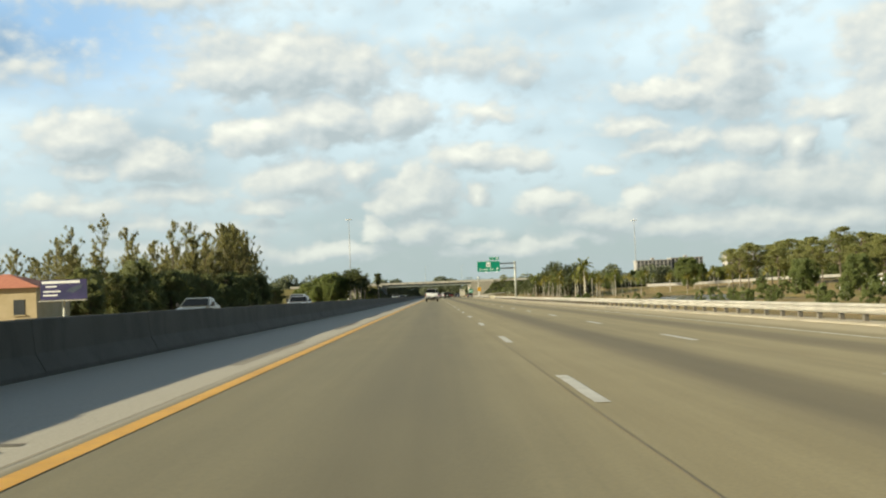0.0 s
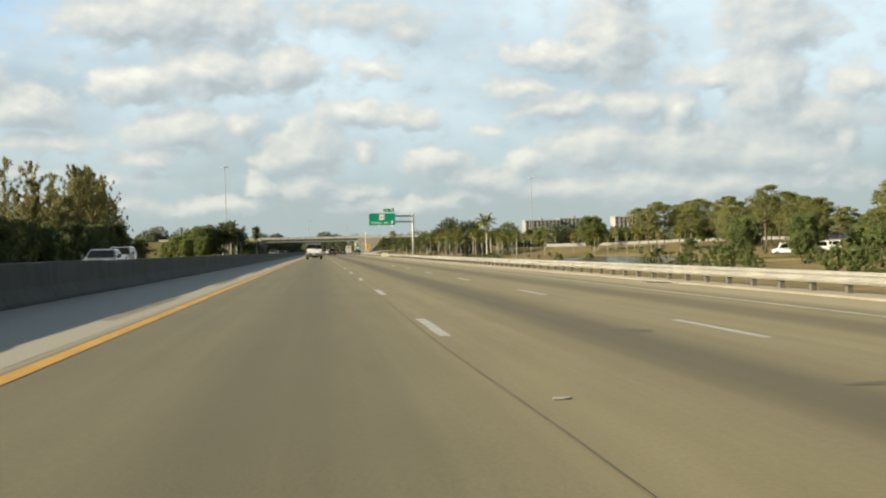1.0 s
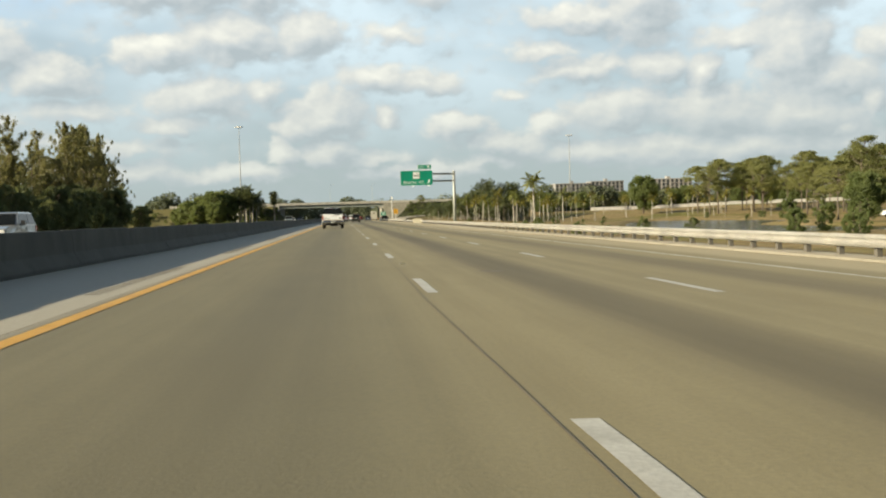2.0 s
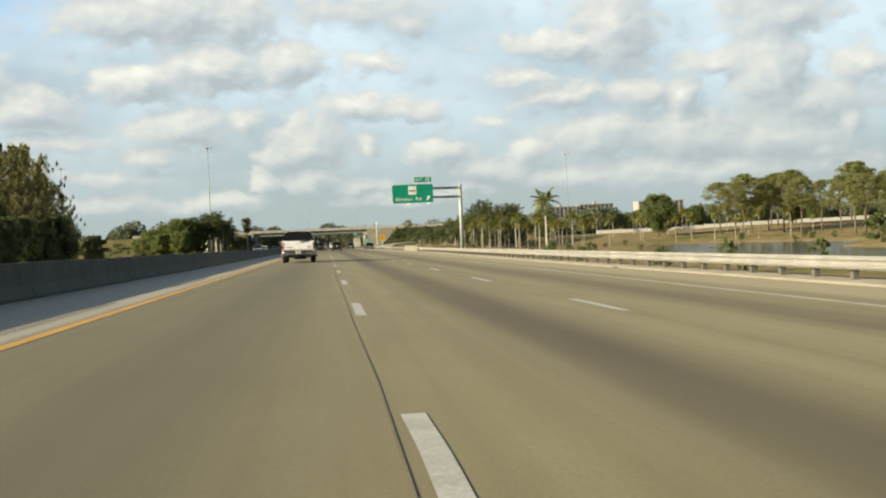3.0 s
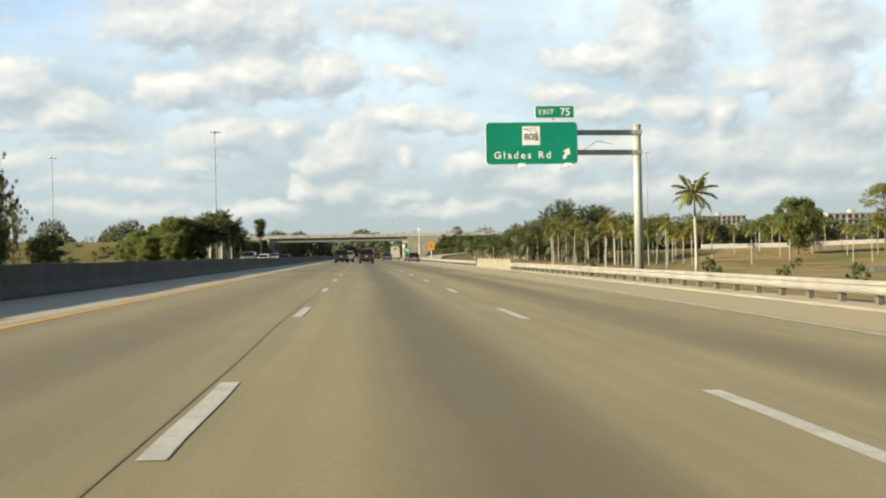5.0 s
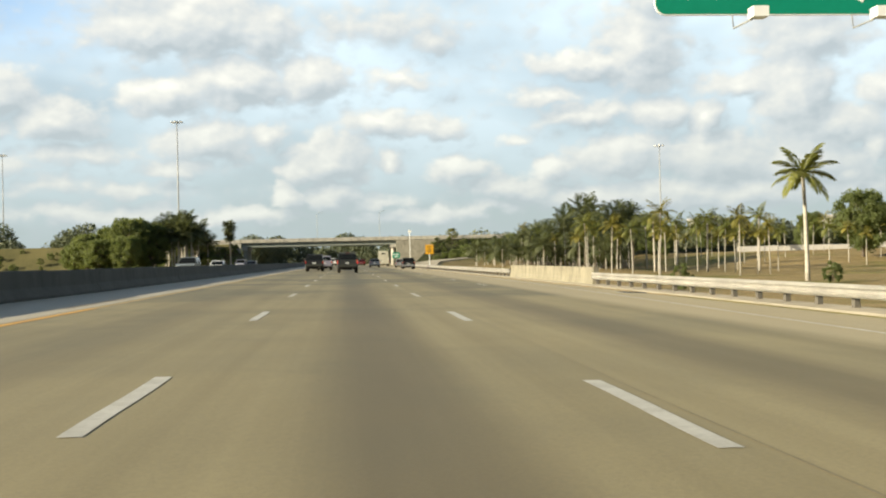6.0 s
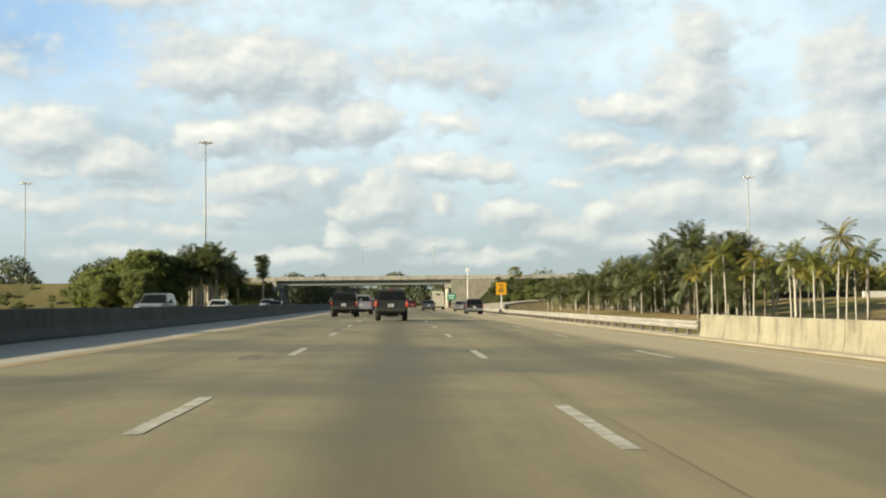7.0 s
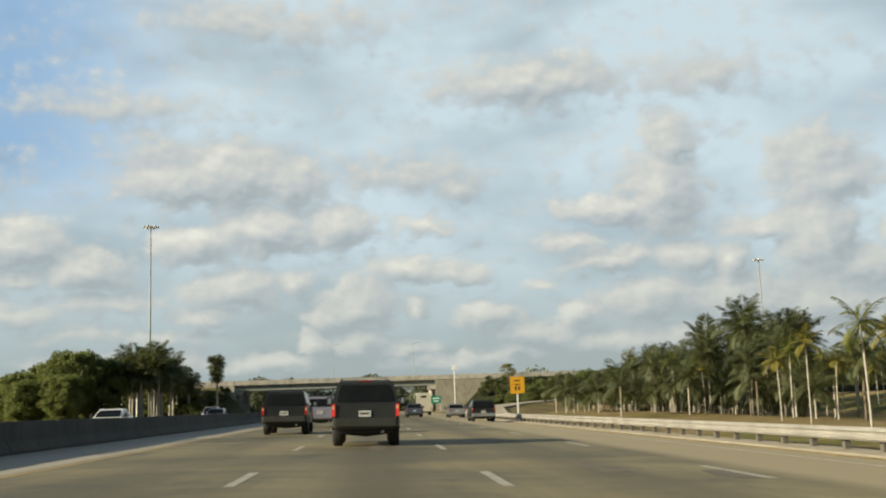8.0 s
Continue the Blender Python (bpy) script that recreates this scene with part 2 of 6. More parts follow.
def road_material():
    """Worn concrete: oil-darkened lane middles, paler wheel tracks, transverse joints, patches."""
    m = bpy.data.materials.new("worn_concrete_road")
    m.use_nodes = True
    n = Nodes(m.node_tree)
    p = m.node_tree.nodes["Principled BSDF"]
    at = n.add("ShaderNodeTexCoord").outputs["Object"]
    xyz = n.add("ShaderNodeSeparateXYZ")
    n.put(xyz.inputs[0], at)
    grain = n.noise(at, 30, 4, 0.7)
    long_streak = n.noise(n.vec("MULTIPLY", at, (2.6, 0.03, 1)), 1.0, 5, 0.6)
    patch = n.noise(n.vec("MULTIPLY", at, (0.35, 0.05, 1)), 1.0, 4, 0.6)
    blot = n.noise(n.vec("MULTIPLY", at, (1.2, 0.35, 1)), 1.0, 3, 0.5)
    bands = n.noise(n.vec("MULTIPLY", at, (0.10, 0.13, 1)), 1.0, 5, 0.62)
    mottle = n.noise(n.vec("MULTIPLY", at, (0.55, 0.22, 1)), 1.0, 6, 0.68)
    wander = n.math("MULTIPLY_ADD", n.noise(n.vec("MULTIPLY", at, (0, 0.01, 0)), 1.0, 2), 0.8, -0.4)
    x = n.math("ADD", xyz.outputs[0], wander)
    # oil drip bands in the middle of each lane
    oil = None
    for lane, much in ((-1.85, 0.5), (1.95, 1.0), (5.5, 0.75)):
        band = n.math("MULTIPLY", n.step(n.math("ABSOLUTE", n.math("SUBTRACT", x, lane)), 1.0, 0.12), much)
        oil = band if oil is None else n.math("ADD", oil, band)
    oil = n.math("MULTIPLY", oil, n.math("MULTIPLY_ADD", patch, 0.9, 0.3), clamp=True)
    shade = n.math("ADD", n.math("MULTIPLY", long_streak, 0.5), n.math("ADD", n.math("MULTIPLY", patch, 0.25), n.math("MULTIPLY", blot, 0.25)))
    base = n.mix(n.step(shade, 0.3, 0.7), (0.250, 0.206, 0.105), (0.350, 0.295, 0.160))
    base = n.mix(n.math("MULTIPLY", oil, 0.92), base, (0.084, 0.066, 0.038))
    # left lane darker until y 230, lanes 1-2 slightly, later stretch in bands
    lane1 = n.math("MULTIPLY", n.step(xyz.outputs[0], 0.3, -1.3), n.math("MULTIPLY", n.step(xyz.outputs[1], 230, 130), n.math("MULTIPLY_ADD", patch, 0.4, 0.22)))
    lane2 = n.math("MULTIPLY", n.step(xyz.outputs[0], 3.87, 3.84), 0.10)
    later = n.math("MULTIPLY", n.step(n.math("ADD", xyz.outputs[1], n.math("MULTIPLY", blot, 30)), 210, 275), n.math("ADD", n.math("MULTIPLY_ADD", n.step(bands, 0.42, 0.60), 0.55, 0.12), n.math("MULTIPLY", n.step(mottle, 0.50, 0.66), 0.30)))
    base = n.mix(n.math("ADD", n.math("ADD", lane1, lane2), later, clamp=True), base, (0.100, 0.096, 0.062))
    # the shoulders were poured paler
    right = n.step(xyz.outputs[0], 7.4, 8.4)
    left = n.step(xyz.outputs[0], -4.05, -4.25)
    base = n.mix(n.math("MULTIPLY", right, 0.75), base, (0.52, 0.43, 0.26))
    base = n.mix(n.math("MULTIPLY", left, 0.85), base, (0.46, 0.42, 0.335))
    fine = n.mix(n.math("MULTIPLY", n.step(grain, 0.35, 0.7), 0.22), base, (0.12, 0.11, 0.09))
    n.put(p.inputs["Base Color"], fine)
    n.put(p.inputs["Roughness"], n.math("MULTIPLY_ADD", grain, 0.2, 0.68))
    p.inputs["Specular IOR Level"].default_value = 0.35
    bump = n.add("ShaderNodeBump")
    bump.inputs["Strength"].default_value, bump.inputs["Distance"].default_value = 0.25, 0.01
    n.put(bump.inputs["Height"], grain)
    n.put(p.inputs["Normal"], bump.outputs[0])
    return m


def ground_material():
    m = bpy.data.materials.new("rough_grassland")
    m.use_nodes = True
    n = Nodes(m.node_tree)
    p = m.node_tree.nodes["Principled BSDF"]
    at = n.add("ShaderNodeTexCoord").outputs["Object"]
    big = n.noise(at, 0.035, 5, 0.6)
    mid = n.noise(at, 0.35, 5, 0.65)
    tuft = n.noise(n.vec("MULTIPLY", at, (1, 1, 2)), 3.0, 4, 0.7)
    dry = n.mix(n.step(mid, 0.35, 0.65), (0.25, 0.185, 0.078), (0.36, 0.27, 0.13))
    green = n.mix(n.step(mid, 0.35, 0.65), (0.135, 0.140, 0.032), (0.24, 0.215, 0.06))
    base = n.mix(n.step(big, 0.49, 0.63), dry, green)
    n.put(p.inputs["Base Color"], n.mix(n.math("MULTIPLY", n.step(tuft, 0.4, 0.65), 0.45), base, (0.13, 0.105, 0.042)))
    p.inputs["Roughness"].default_value = 0.95
    p.inputs["Specular IOR Level"].default_value = 0.15
    bump = n.add("ShaderNodeBump")
    bump.inputs["Strength"].default_value, bump.inputs["Distance"].default_value = 0.45, 0.2
    n.put(bump.inputs["Height"], n.math("ADD", tuft, mid))
    n.put(p.inputs["Normal"], bump.outputs[0])
    return m


def wall_material(name, a, b, streak):
    """Concrete with dark streaks that run down from the top."""
    m = material(name, a, b, scale=0.7, rough=0.85, bump=0.3, fine=25)
    n = Nodes(m.node_tree)
    p = m.node_tree.nodes["Principled BSDF"]
    base = p.inputs["Base Color"].links[0].from_socket
    at = n.add("ShaderNodeTexCoord").outputs["Object"]
    run = n.noise(n.vec("MULTIPLY", at, (0.9, 0.9, 0.35)), 1.3, 6, 0.7)
    n.put(p.inputs["Base Color"], n.mix(n.math("MULTIPLY", n.step(run, 0.47, 0.68), 0.7), base, streak))
    return m


def water_material():
    m = bpy.data.materials.new("pond_water")
    m.use_nodes = True
    n = Nodes(m.node_tree)
    p = m.node_tree.nodes["Principled BSDF"]
    p.inputs["Base Color"].default_value = (0.025, 0.032, 0.030, 1)
    p.inputs["Roughness"].default_value = 0.12
    p.inputs["IOR"].default_value = 1.33
    at = n.add("ShaderNodeTexCoord").outputs["Object"]
    bump = n.add("ShaderNodeBump")
    bump.inputs["Strength"].default_value, bump.inputs["Distance"].default_value = 0.5, 0.06
    n.put(bump.inputs["Height"], n.noise(n.vec("MULTIPLY", at, (1.0, 0.6, 1)), 1.3, 4, 0.6))
    n.put(p.inputs["Normal"], bump.outputs[0])
    return m


def glow_material(name, colour, strength):
    m = bpy.data.materials.new(name)
    m.use_nodes = True
    p = m.node_tree.nodes["Principled BSDF"]
    p.inputs["Base Color"].default_value = (*colour, 1)
    p.inputs["Emission Color"].default_value = (*colour, 1)
    p.inputs["Emission Strength"].default_value = strength
    return m


ROAD = road_material()
GROUND = ground_material()
WATER = water_material()
# barrier grey lowered to near-black so its side away from the sun reads shaded
MEDIAN = wall_material("shade_dark_median_concrete", (0.046, 0.046, 0.037), (0.068, 0.067, 0.055), (0.026, 0.026, 0.021))
PARAPET = wall_material("parapet_concrete", (0.20, 0.182, 0.130), (0.30, 0.275, 0.20), (0.085, 0.075, 0.052))
BRIDGE = wall_material("bridge_concrete", (0.40, 0.38, 0.33), (0.52, 0.49, 0.42), (0.22, 0.21, 0.18))
GIRDER = material("painted_girder_steel", (0.20, 0.22, 0.195), (0.27, 0.29, 0.26), 0.5, 0.6, fine=6, bump=0.1)
SLOPE = wall_material("weathered_abutment_concrete", (0.27, 0.255, 0.205), (0.36, 0.34, 0.275), (0.17, 0.16, 0.125))
BANKGRASS = material("embankment_grass", (0.030, 0.036, 0.016), (0.070, 0.072, 0.032), 0.12, 0.95, bump=0.5, fine=2.5, bump_size=0.15, spec=0.15)
BANKDRY = material("dry_embankment_grass", (0.085, 0.082, 0.034), (0.165, 0.145, 0.062), 0.10, 0.95, bump=0.5, fine=2.0, bump_size=0.15, spec=0.15)
KERB = material("kerb_concrete", (0.33, 0.285, 0.20), (0.48, 0.42, 0.31), 0.6, 0.9, bump=0.3, fine=12)
PAINT = material("road_paint_white", (0.37, 0.35, 0.295), (0.57, 0.55, 0.485), 1.5, 0.6, fine=20, bump=0.2)
EDGEPAINT = material("worn_white_edge_paint", (0.36, 0.33, 0.25), (0.70, 0.67, 0.58), 2.2, 0.7, fine=12, bump=0.2)
FADED = material("faded_road_paint", (0.24, 0.21, 0.14), (0.58, 0.55, 0.47), 2.6, 0.7, fine=14, bump=0.2)
OLD_YELLOW = material("worn_yellow_paint", (0.30, 0.22, 0.09), (0.46, 0.33, 0.12), 0.8, 0.7, fine=14, bump=0.2)
YELLOW = material("road_paint_yellow", (0.50, 0.26, 0.02), (0.66, 0.36, 0.03), 0.8, 0.6, fine=20, bump=0.2)
JOINT = material("joint_sealant", (0.10, 0.085, 0.062), (0.19, 0.16, 0.115), 2.0, 0.9, bump=0.1)
LANEJOINT = material("worn_joint_sealant", (0.155, 0.130, 0.086), (0.25, 0.21, 0.14), 1.1, 0.9, bump=0.1)
STEEL = material("galvanised_steel", (0.52, 0.50, 0.45), (0.70, 0.67, 0.60), 0.8, 0.55, metal=0.15, fine=18, bump=0.05)
MAST = material("grey_mast_steel", (0.26, 0.265, 0.255), (0.36, 0.365, 0.35), 0.6, 0.6, metal=0.2, fine=14, bump=0.05)
POLE = material("painted_pole_steel", (0.33, 0.345, 0.315), (0.42, 0.435, 0.40), 0.6, 0.5, metal=0.2, fine=14, bump=0.05)
WOODPOST = material("weathered_post", (0.085, 0.078, 0.065), (0.15, 0.138, 0.115), 2.5, 0.9, fine=30)
GREEN_SIGN = material("green_sign_sheet", (0.003, 0.205, 0.125), (0.004, 0.240, 0.150), 0.8, 0.45, bump=0, fine=8)
WHITE_SIGN = material("white_sign_sheet", (0.78, 0.79, 0.78), (0.86, 0.87, 0.86), 2.0, 0.45, bump=0)
YELLOW_SIGN = material("amber_sign_sheet", (0.66, 0.33, 0.015), (0.78, 0.41, 0.02), 1.0, 0.45, bump=0)
BLACK = material("black_plastic", (0.010, 0.010, 0.011), (0.020, 0.020, 0.021), 3.0, 0.5, bump=0.05)
RUBBER = material("tyre_rubber", (0.012, 0.012, 0.012), (0.028, 0.026, 0.024), 6.0, 0.85, bump=0.2, fine=60)
CHROME = material("chrome", (0.55, 0.55, 0.54), (0.66, 0.66, 0.65), 3.0, 0.16, metal=1.0, bump=0, fine=8)
ALLOY = material("alloy_wheel", (0.42, 0.42, 0.41), (0.55, 0.55, 0.54), 4.0, 0.35, metal=0.8, bump=0)
CARGLASS = material("tinted_car_glass", (0.008, 0.009, 0.008), (0.013, 0.014, 0.012), 2.0, 0.12, bump=0, spec=0.42, fine=5)
REDLENS = material("red_lamp_lens", (0.36, 0.012, 0.010), (0.46, 0.022, 0.016), 5.0, 0.25, bump=0.1, coat=0.5)
AMBERLENS = material("amber_lamp_lens", (0.62, 0.30, 0.12), (0.75, 0.50, 0.30), 5.0, 0.25, bump=0.1, coat=0.5)
DARKCHROME = material("bumper_chrome", (0.50, 0.50, 0.49), (0.60, 0.60, 0.59), 3.0, 0.14, metal=1.0, bump=0, fine=8)
BRAKE = glow_material("lit_brake_lamp", (0.60, 0.035, 0.025), 0.18)
PLATE = material("number_plate", (0.62, 0.66, 0.62), (0.74, 0.77, 0.73), 6.0, 0.5, bump=0)
INK = material("dark_ink", (0.02, 0.03, 0.025), (0.04, 0.05, 0.04), 6.0, 0.6, bump=0)
WHITE_CAR = material("white_car_paint", (0.84, 0.85, 0.85), (0.88, 0.89, 0.89), 0.8, 0.25, coat=1.0, bump=0)
CREAM_VAN = material("cream_van_paint", (0.44, 0.42, 0.34), (0.52, 0.50, 0.42), 1.2, 0.5, coat=0.1, bump=0)
BEIGE_CAR = material("beige_cladding", (0.30, 0.26, 0.20), (0.37, 0.33, 0.26), 1.2, 0.45, coat=0.3, bump=0)
DARK_CAR = material("dark_grey_car_paint", (0.018, 0.020, 0.019), (0.027, 0.029, 0.027), 0.8, 0.4, coat=0.2, bump=0)
GREYGREEN = material("grey_bumper_cladding", (0.024, 0.026, 0.022), (0.040, 0.042, 0.036), 1.2, 0.5, bump=0.05)
BLACK_CAR = material("black_car_paint", (0.008, 0.008, 0.009), (0.014, 0.014, 0.014), 0.8, 0.4, coat=0.2, bump=0)
SILVER_CAR = material("silver_car_paint", (0.26, 0.27, 0.28), (0.33, 0.34, 0.35), 0.8, 0.3, metal=0.5, coat=0.6, bump=0)
BLUE_CAR = material("slate_blue_car_paint", (0.06, 0.075, 0.11), (0.09, 0.11, 0.15), 0.8, 0.3, metal=0.3, coat=0.6, bump=0)
SAGE_CAR = material("grey_green_car_paint", (0.13, 0.145, 0.135), (0.17, 0.185, 0.17), 0.8, 0.35, metal=0.3, coat=0.4, bump=0)
LILAC_CAR = material("lilac_grey_car_paint", (0.24, 0.23, 0.29), (0.31, 0.30, 0.36), 0.8, 0.3, metal=0.3, coat=0.6, bump=0)
RED_CAR = material("dark_red_car_paint", (0.10, 0.012, 0.012), (0.15, 0.02, 0.02), 0.8, 0.3, coat=0.6, bump=0)
BARK = material("grey_brown_bark", (0.10, 0.08, 0.06), (0.19, 0.155, 0.12), 1.2, 0.95, bump=0.6, fine=9, stretch=(1, 1, 0.3), bump_size=0.05)
PALMTRUNK = material("pale_palm_trunk", (0.32, 0.295, 0.25), (0.50, 0.465, 0.40), 0.9, 0.85, bump=0.4, fine=7, stretch=(1, 1, 3), per_object=0.3)
PALMBROWN = material("brown_palm_trunk", (0.09, 0.075, 0.055), (0.18, 0.15, 0.115), 0.9, 0.9, bump=0.5, fine=7, stretch=(1, 1, 3), per_object=0.4)
FROND = leaf_material("palm_frond_green", (0.105, 0.128, 0.034), (0.245, 0.25, 0.07))
FROND_DRY = leaf_material("palm_frond_yellowing", (0.155, 0.152, 0.036), (0.33, 0.285, 0.072))
FROND_DARK = leaf_material("palm_frond_dark", (0.068, 0.085, 0.044), (0.150, 0.164, 0.079))
NEEDLE = leaf_material("pine_needles", (0.135, 0.152, 0.058), (0.275, 0.275, 0.11), 0.5)
CASU = leaf_material("casuarina_foliage", (0.14, 0.145, 0.075), (0.29, 0.27, 0.135), 0.5)
UNDER = leaf_material("undergrowth_foliage", (0.122, 0.145, 0.078), (0.245, 0.26, 0.135), 0.5)
BRIGHTRED = material("bright_red_lamp_lens", (0.42, 0.014, 0.013), (0.52, 0.024, 0.02), 5.0, 0.25, bump=0.1, coat=0.5)
# darker lens colours that put shade into the white suv's right lamp
SHADEGREY = material("shaded_grey_lens", (0.10, 0.085, 0.08), (0.17, 0.15, 0.14), 5.0, 0.2, bump=0.1, coat=0.5)
DIMRED = material("dim_red_lens", (0.17, 0.015, 0.014), (0.25, 0.03, 0.028), 5.0, 0.25, bump=0.1, coat=0.5)
BROAD = leaf_material("broad_foliage", (0.100, 0.130, 0.048), (0.210, 0.242, 0.092), 0.48)
# pale greyed leaf colour carries the haze of distance
FARLEAF = leaf_material("hazed_foliage", (0.090, 0.110, 0.070), (0.165, 0.180, 0.105), 0.2)
STUCCO = material("cream_stucco", (0.42, 0.34, 0.20), (0.50, 0.41, 0.26), 0.5, 0.9)
ROOFTILE = material("terracotta_roof", (0.38, 0.13, 0.075), (0.50, 0.20, 0.12), 1.5, 0.85, fine=6, bump=0.4)
TOWERWALL = material("apartment_wall", (0.25, 0.243, 0.235), (0.32, 0.31, 0.30), 0.1, 0.9, bump=0)
TOWERPALE = material("pale_apartment_wall", (0.32, 0.30, 0.28), (0.40, 0.38, 0.36), 0.1, 0.9, bump=0)
WINDOWDARK = material("dark_window", (0.035, 0.04, 0.045), (0.06, 0.065, 0.07), 0.2, 0.3, bump=0)
FENCEWHITE = material("white_wall_paint", (0.62, 0.60, 0.56), (0.74, 0.72, 0.68), 0.15, 0.85, bump=0)
POSTER = material("blue_poster", (0.014, 0.02, 0.075), (0.05, 0.036, 0.13), 0.4, 0.5, bump=0)
LAMPGLASS = material("lamp_lens", (0.60, 0.60, 0.58), (0.75, 0.75, 0.73), 3.0, 0.3, bump=0)


# ---- builders ----
rng = np.random.default_rng(7)


def part(name, bm, stuff, parent=None, label="", smooth=False, bevel=0.0):
    """Links a bmesh as one mesh object, under a thing or a part when one is given."""
    if bevel:
        edges = [e for e in bm.edges if len(e.link_faces) == 2 and e.calc_face_angle(0) > 0.5]
        bmesh.ops.bevel(bm, geom=edges, offset=bevel, segments=2, affect="EDGES", clamp_overlap=True)
    me = bpy.data.meshes.new(name)
    bm.to_mesh(me)
    bm.free()
    for m in stuff if isinstance(stuff, (list, tuple)) else [stuff]:
        me.materials.append(m)
    if smooth:
        me.shade_smooth()
    ob = new(name, me)
    if parent is not None:
        ob.parent = parent
    if label:
        ob["label"] = label
    return ob


def shared(name, me, parent, m=None):
    """One more object on a mesh that is already there."""
    ob = new(name, me)
    ob.parent = parent
    if m is not None:
        ob.matrix_basis = m
    return ob


def thing(name, m, label, category, group=""):
    ob = new(name)
    ob.matrix_basis = m
    return tagged(ob, label, category, group)


def box(bm, x0, x1, y0, y1, z0, z1):
    v = [bm.verts.new((x, y, z)) for z in (z0, z1) for y in (y0, y1) for x in (x0, x1)]
    for f in ((0, 2, 3, 1), (4, 5, 7, 6), (0, 1, 5, 4), (2, 6, 7, 3), (0, 4, 6, 2), (1, 3, 7, 5)):
        bm.faces.new([v[i] for i in f])
    return v


def one_box(*size):
    bm = bmesh.new()
    box(bm, *size)
    return bm


def prism(bm, poly, lo, hi, axis="x"):
    """A prism from a polygon: (y, z) pairs along x, (x, z) pairs along y, (x, y) pairs along z."""
    def at(p, k):
        return {"x": (k, p[0], p[1]), "y": (p[0], k, p[1]), "z": (p[0], p[1], k)}[axis]
    a, b = [bm.verts.new(at(p, lo)) for p in poly], [bm.verts.new(at(p, hi)) for p in poly]
    bm.faces.new(a)
    bm.faces.new(b[::-1])
    for i in range(len(poly)):
        j = (i + 1) % len(poly)
        bm.faces.new((a[i], b[i], b[j], a[j]))
    bmesh.ops.recalc_face_normals(bm, faces=bm.faces)


def tube(bm, pts, radii, n=8):
    """A tube along points, capped."""
    rings = []
    pts = [Vector(p) for p in pts]
    if not isinstance(radii, (list, tuple)):
        radii = [radii] * len(pts)
    for i, p in enumerate(pts):
        d = (pts[min(i + 1, len(pts) - 1)] - pts[max(i - 1, 0)]).normalized()
        u = d.orthogonal().normalized() if abs(d.z) < 0.99 else Vector((1, 0, 0))
        u = (u - d * u.dot(d)).normalized()
        w = d.cross(u)
        rings.append([bm.verts.new(p + (u * math.cos(a) + w * math.sin(a)) * radii[i]) for a in (2 * math.pi * k / n for k in range(n))])
    for a, b in zip(rings, rings[1:]):
        for k in range(n):
            bm.faces.new((a[k], a[(k + 1) % n], b[(k + 1) % n], b[k]))
    bm.faces.new(rings[0][::-1])
    bm.faces.new(rings[-1])


def ribbon(bm, rows):
    """A sheet through rows of points."""
    made = [[bm.verts.new(p) for p in row] for row in rows]
    for a, b in zip(made, made[1:]):
        for i in range(len(a) - 1):
            bm.faces.new((a[i], a[i + 1], b[i + 1], b[i]))


def lettering(text, size, material_, parent, m, depth=0.004, name="letter", label="", spacing=1.0):
    curve = bpy.data.curves.new(name, "FONT")
    curve.body, curve.size, curve.extrude = text, size, depth
    curve.space_character, curve.offset = spacing, 0.008 * size
    curve.align_x, curve.align_y = "CENTER", "CENTER"
    source = bpy.data.objects.new(name, curve)
    scene.collection.objects.link(source)
    bpy.context.view_layer.update()
    me = bpy.data.meshes.new_from_object(source.evaluated_get(bpy.context.evaluated_depsgraph_get()))
    bpy.data.objects.remove(source)
    # every letter is a piece of its own
    bm = bmesh.new()
    bm.from_mesh(me)
    left = set(bm.verts)
    while left:
        island, todo = set(), [next(iter(sorted(left, key=lambda v: v.index)))]
        while todo:
            v = todo.pop()
            if v in island:
                continue
            island.add(v)
            todo += [e.other_vert(v) for e in v.link_edges]
        left -= island
        one = bm.copy()
        one.verts.ensure_lookup_table()
        keep = {v.index for v in island}
        bmesh.ops.delete(one, geom=[v for v in one.verts if v.index not in keep], context="VERTS")
        letter = part(name, one, material_, parent, label)
        letter.matrix_basis = m
    bm.free()


SLOPE_X = 0.0169


def ground_z(x):
    """Height of the carriageway: it drains to the right, the right shoulder more steeply."""
    return -SLOPE_X * x if x < 7.3 else -SLOPE_X * 7.3 - 0.05 * (x - 7.3)


def smooth_step(a, b, x):
    t = min(max((x - a) / (b - a), 0), 1)
    return t * t * (3 - 2 * t)


def rail_x(y):
    return 11.1 + 1.75 * smooth_step(140, 240, y)


def edge_x(y):
    return 6.95 + 3.7 * smooth_step(150, 275, y)


# ---- carriageway ----
def structure(ob, label, category):
    return tagged(ob, label, category, kind="structure")


